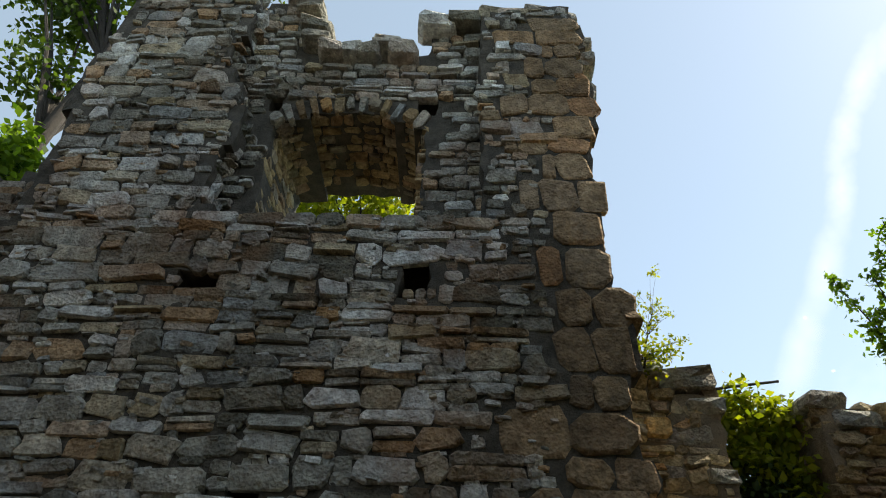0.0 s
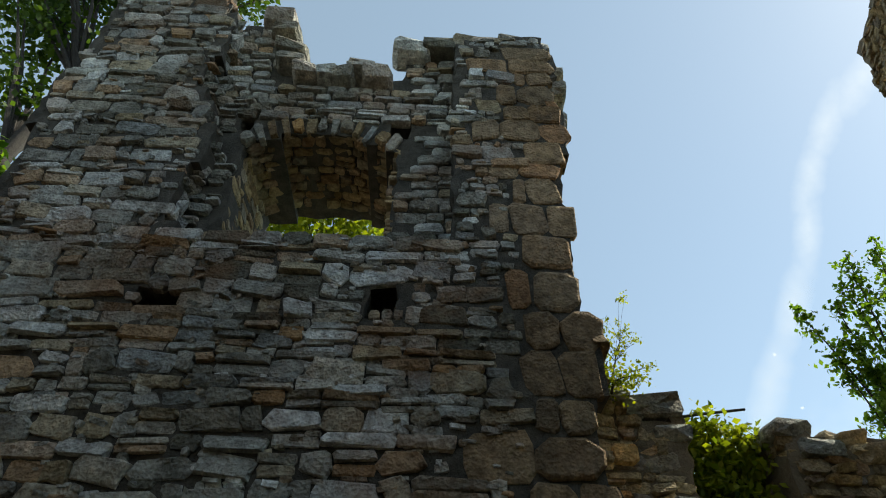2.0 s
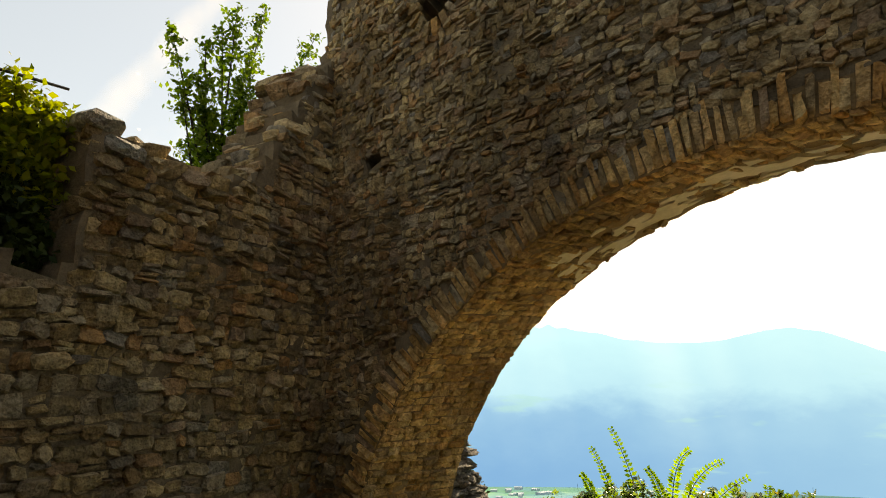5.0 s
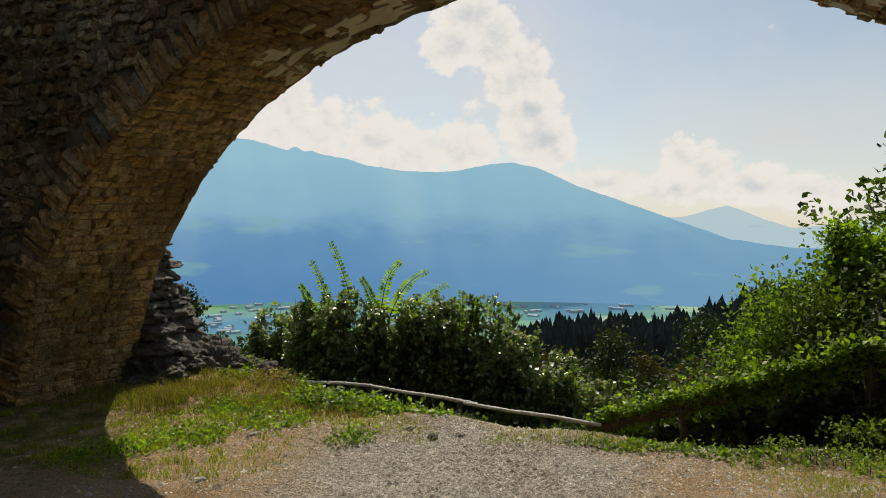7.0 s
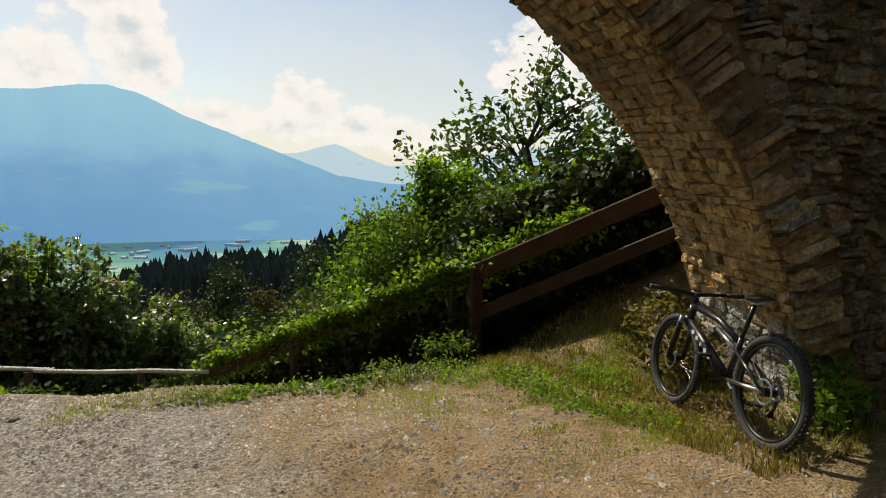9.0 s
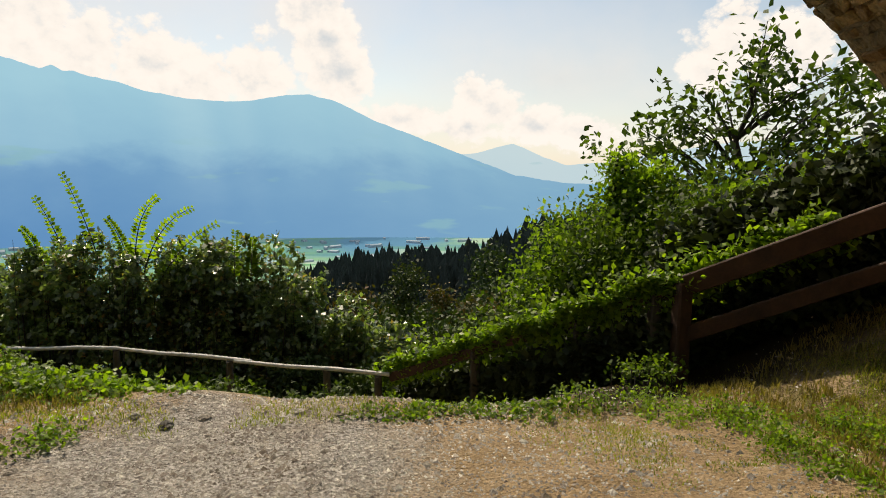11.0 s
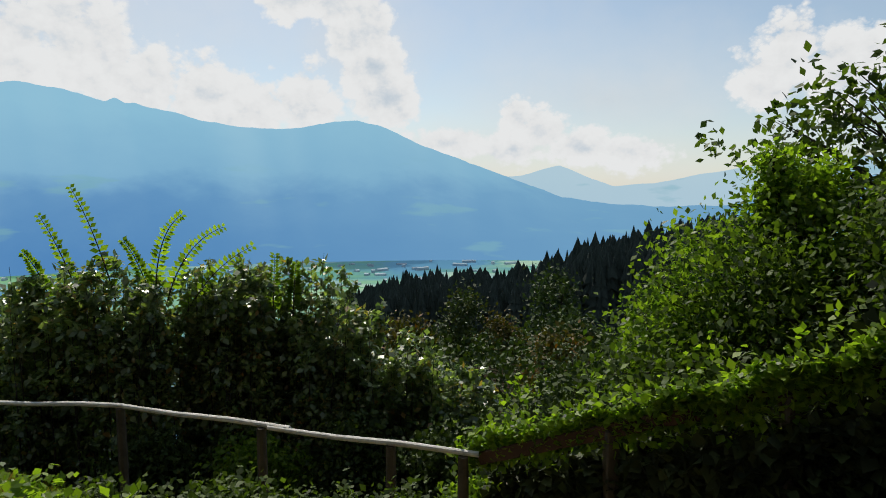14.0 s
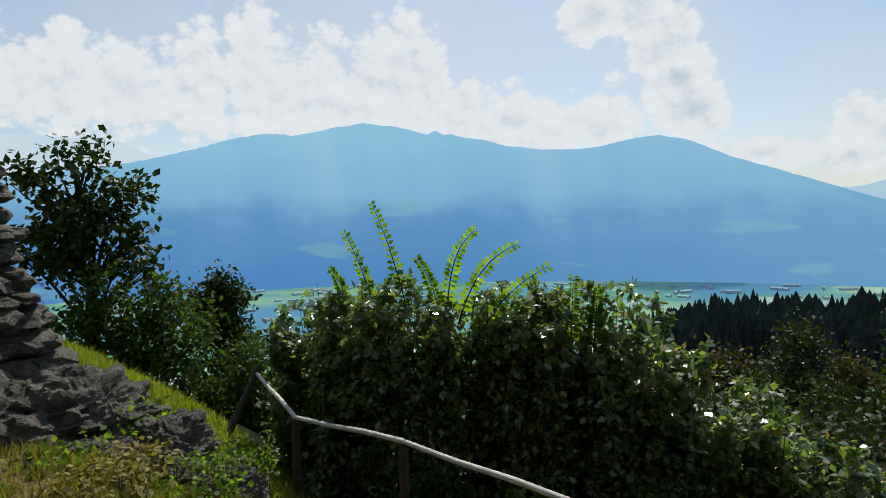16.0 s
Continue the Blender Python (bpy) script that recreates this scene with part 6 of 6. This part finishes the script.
def build_bicycle(m):
    b = new("bicycle")
    tagged(b, "black full-suspension mountain bicycle leaning by the arch", "bicycle")

    def add(name, geo, mat, parent=b, smooth=True, label=""):
        return mesh_ob(name, geo[0], geo[1], mat, parent, label, smooth)

    RW = 0.328
    for cx in (0.0, 1.13):
        wheel = add("wheel", disc(0.028, 0.11, (cx, 0, RW + 0.025)), M_BLACK, smooth=False)
        add("tyre", torus(RW, 0.029, (cx, 0, RW + 0.025), 60, 10), M_RUBBER, wheel)
        knobs = []
        for k in range(64):
            a = 2 * math.pi * k / 64
            for sd in (-0.016, 0.0, 0.016) if k % 2 else (-0.02, 0.02):
                mm = Matrix.Translation((cx + (RW + 0.028) * math.cos(a), sd, RW + 0.025 + (RW + 0.028) * math.sin(a))) @ Matrix.Rotation(-a, 4, 'Y')
                knobs.append(box(0, 0, 0, 0.008, 0.011, 0.014, mm))
        tagged(add("tread", joined(knobs), M_RUBBER, wheel, False), kind="stuff")
        add("rim", torus(RW - 0.035, 0.013, (cx, 0, RW + 0.025), 48, 8, 1.2), M_BLACK, wheel)
        for k in range(28):
            a = 2 * math.pi * k / 28
            sd = 0.03 if k % 2 else -0.03
            h = 0.5 * (1 if (k // 2) % 2 else -1)
            p0 = (cx + 0.024 * math.cos(a + h), sd, RW + 0.025 + 0.024 * math.sin(a + h))
            p1 = (cx + (RW - 0.045) * math.cos(a), 0, RW + 0.025 + (RW - 0.045) * math.sin(a))
            add("spoke", tube([p0, p1], [0.0014, 0.0014], 4), M_BLACK, wheel, False)
        add("brake_rotor", torus(0.075, 0.008, (cx, 0.045, RW + 0.025), 32, 4, 0.15), M_CHROME, wheel, False)
    ax = RW + 0.025
    bb, head_lo, head_hi, seat = (0.44, 0, 0.34), (0.985, 0, 0.67), (0.955, 0, 0.79), (0.28, 0, 0.76)
    fr = add("frame", tube([head_lo, (0.75, 0, 0.53), bb], [0.032, 0.036, 0.034], 12), M_BLACK)
    add("top_tube", tube([head_hi, (0.6, 0, 0.72), (0.34, 0, 0.60)], [0.026, 0.024, 0.02], 10), M_BLACK, fr)
    add("seat_tube", tube([bb, (0.33, 0, 0.64)], [0.024, 0.02], 10), M_BLACK, fr)
    add("head_tube", tube([head_lo, head_hi], [0.03, 0.03], 12), M_BLACK, fr)
    for sd in (-0.055, 0.055):
        add("chain_stay", tube([(bb[0] - 0.03, sd * 0.5, bb[2]), (0.0, sd, ax)], [0.014, 0.011], 8), M_CHROME if sd > 0 else M_BLACK, fr)
        add("seat_stay", tube([(0.36, sd * 0.5, 0.56), (0.0, sd, ax)], [0.012, 0.010], 8), M_BLACK, fr)
    add("shock", tube([(0.37, 0, 0.55), (0.62, 0, 0.66)], [0.019, 0.014], 10), M_CHROME, fr)
    for k in range(5):
        p = Vector(head_lo).lerp(Vector(bb), 0.22 + 0.11 * k)
        add("letter", box(p.x, 0.036, p.z, 0.035, 0.004, 0.03), M_LETTER, fr, False)
    fork = add("fork", tube([(1.0, 0, 0.66), (0.99, 0, 0.70)], [0.04, 0.04], 10), M_BLACK)
    for sd in (-0.06, 0.06):
        add("fork_leg", tube([(1.0, sd, 0.69), (1.065, sd, 0.53), (1.13, sd, ax)], [0.018, 0.023, 0.02], 10), M_BLACK, fork)
        add("stanchion", tube([(0.995, sd, 0.70), (1.04, sd, 0.59)], [0.0185, 0.0185], 10), M_CHROME, fork)
    bar = add("handlebar", tube([(0.93, -0.37, 0.90), (0.955, -0.12, 0.885), (0.965, 0, 0.87), (0.955, 0.12, 0.885), (0.93, 0.37, 0.90)], [0.013, 0.014, 0.016, 0.014, 0.013], 10), M_BLACK)
    add("stem", tube([(0.955, 0, 0.79), (0.945, 0, 0.84), (0.97, 0, 0.87)], [0.024, 0.024, 0.022], 10), M_BLACK, bar)
    for sd in (-1, 1):
        add("grip", tube([(0.932, sd * 0.25, 0.895), (0.93, sd * 0.385, 0.90)], [0.018, 0.018], 10), M_RUBBER, bar)
        add("brake_lever", tube([(0.95, sd * 0.22, 0.885), (0.99, sd * 0.24, 0.86), (0.99, sd * 0.34, 0.85)], [0.008, 0.006, 0.005], 6), M_CHROME, bar)
        add("cable", tube([(0.96, sd * 0.2, 0.885), (1.06, sd * 0.1, 0.86), (1.03, sd * 0.03, 0.72)], [0.004] * 3, 5), M_BLACK, bar)
    post = add("seat_post", tube([(0.35, 0, 0.6), (0.24, 0, 0.87)], [0.0155, 0.0155], 10), M_BLACK)
    bm = bmesh.new()
    bmesh.ops.create_uvsphere(bm, u_segments=18, v_segments=10, radius=1.0)
    for v in bm.verts:
        t = (v.co.x + 1) / 2
        v.co = Vector((0.22 + v.co.x * 0.14, v.co.y * (0.075 * (1 - t) + 0.02 * t + 0.006), 0.905 + v.co.z * 0.025 + 0.02 * (1 - t) ** 2))
    me = bpy.data.meshes.new("saddle")
    bm.to_mesh(me)
    bm.free()
    me.materials.append(M_BLACK)
    saddle = new("saddle", me)
    saddle.parent = b
    add("saddle_rail", tube([(0.12, 0.022, 0.89), (0.2, 0.022, 0.875), (0.32, 0.022, 0.892)], [0.004] * 3, 6), M_CHROME, saddle)
    crank = add("crank", tube([(0.44, -0.075, 0.34), (0.44, 0.075, 0.34)], [0.014, 0.014], 10), M_BLACK)
    add("chainring", torus(0.07, 0.012, (0.44, -0.05, 0.34), 32, 4, 0.25), M_CHROME, crank, False)
    for sd, a in ((-0.08, -2.2), (0.08, 0.95)):
        ex, ez = 0.44 + 0.17 * math.cos(a), 0.34 + 0.17 * math.sin(a)
        add("crank_arm", tube([(0.44, sd, 0.34), (ex, sd, ez)], [0.015, 0.011], 8), M_BLACK, crank)
        add("pedal", box(ex, sd * 1.75, ez, 0.09, 0.09, 0.016), M_BLACK, crank, False)
    add("cassette", disc(0.055, 0.03, (0, -0.045, ax)), M_CHROME, b, False)
    add("derailleur", tube([(0.01, -0.06, ax - 0.03), (0.03, -0.065, ax - 0.1), (0.06, -0.065, ax - 0.16)], [0.014, 0.012, 0.02], 8), M_BLACK)
    add("chain", joined([tube([(0.0, -0.05, ax + 0.05), (0.44, -0.05, 0.41)], [0.005, 0.005], 5), tube([(0.06, -0.06, ax - 0.17), (0.44, -0.05, 0.27)], [0.005, 0.005], 5)]), M_BLACK, b, False)
    b.matrix_world = m
    return b


REAR, FRONT = Vector((3.73, -3.82)), Vector((4.72, -4.16))
heading = math.degrees(math.atan2(FRONT.y - REAR.y, FRONT.x - REAR.x))
build_bicycle(pose(REAR.x, REAR.y, gz(REAR.x, REAR.y) - 0.005, 7, (gz(REAR.x, REAR.y) - gz(FRONT.x, FRONT.y)) * 50, heading))


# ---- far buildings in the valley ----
# pale blue haze of distance is mixed into this wall and roof colour
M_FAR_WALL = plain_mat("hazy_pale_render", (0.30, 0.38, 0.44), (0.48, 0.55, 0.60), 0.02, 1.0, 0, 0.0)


def far_buildings():
    g = random.Random(9)
    for k in range(190):
        a = g.choice([g.uniform(58, 70), g.uniform(74, 92), g.uniform(92, 112), g.uniform(40, 60)])
        r = g.uniform(1900, 2800)
        w, d, h = g.choice([1, 1, 1, 2.4]) * g.uniform(10, 28), g.uniform(10, 24), g.uniform(5, 10)
        x, y = r * math.sin(radians(a)), r * math.cos(radians(a))
        m = pose(x, y, -300, 0, 0, g.uniform(-40, 40) - a)
        hall = new("far_building")
        hall.matrix_world = m
        tagged(hall, "pale low hall far off in the valley", "building", "buildings in the valley")
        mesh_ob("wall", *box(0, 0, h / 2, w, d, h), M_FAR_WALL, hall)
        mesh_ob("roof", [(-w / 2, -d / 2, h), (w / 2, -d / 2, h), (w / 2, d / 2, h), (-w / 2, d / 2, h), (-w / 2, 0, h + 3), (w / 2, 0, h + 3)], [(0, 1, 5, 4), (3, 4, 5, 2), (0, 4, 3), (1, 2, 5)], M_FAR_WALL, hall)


far_buildings()


# ---- litter under the bicycle, rod on the wall ----
def litter():
    g = np.random.default_rng(88)
    n = 900
    x, y = g.normal(4.5, 0.45, n), g.normal(-4.15, 0.28, n)
    p = np.stack([x, y, ground_z(x, y) + 0.008 + 0.015 * g.random(n)], 1)
    dead = plain_mat("dead_leaves", (0.13, 0.065, 0.03), (0.30, 0.18, 0.09), 9.0, 0.9)
    tagged(leaf_mesh("leaf_litter", p, 0.03, dead, None, 89, 1.5, 1.5), "brown dead leaves and twigs under the bicycle", "litter", kind="stuff")


litter()
rod = mesh_ob("iron_rod", *tube([(2.55, 6.5, 4.62), (3.1, 6.5, 4.72), (3.65, 6.5, 4.80)], [0.018, 0.018, 0.016], 8), M_BLACK)
tagged(rod, "thin dark iron rod across the wall gap", "rod")
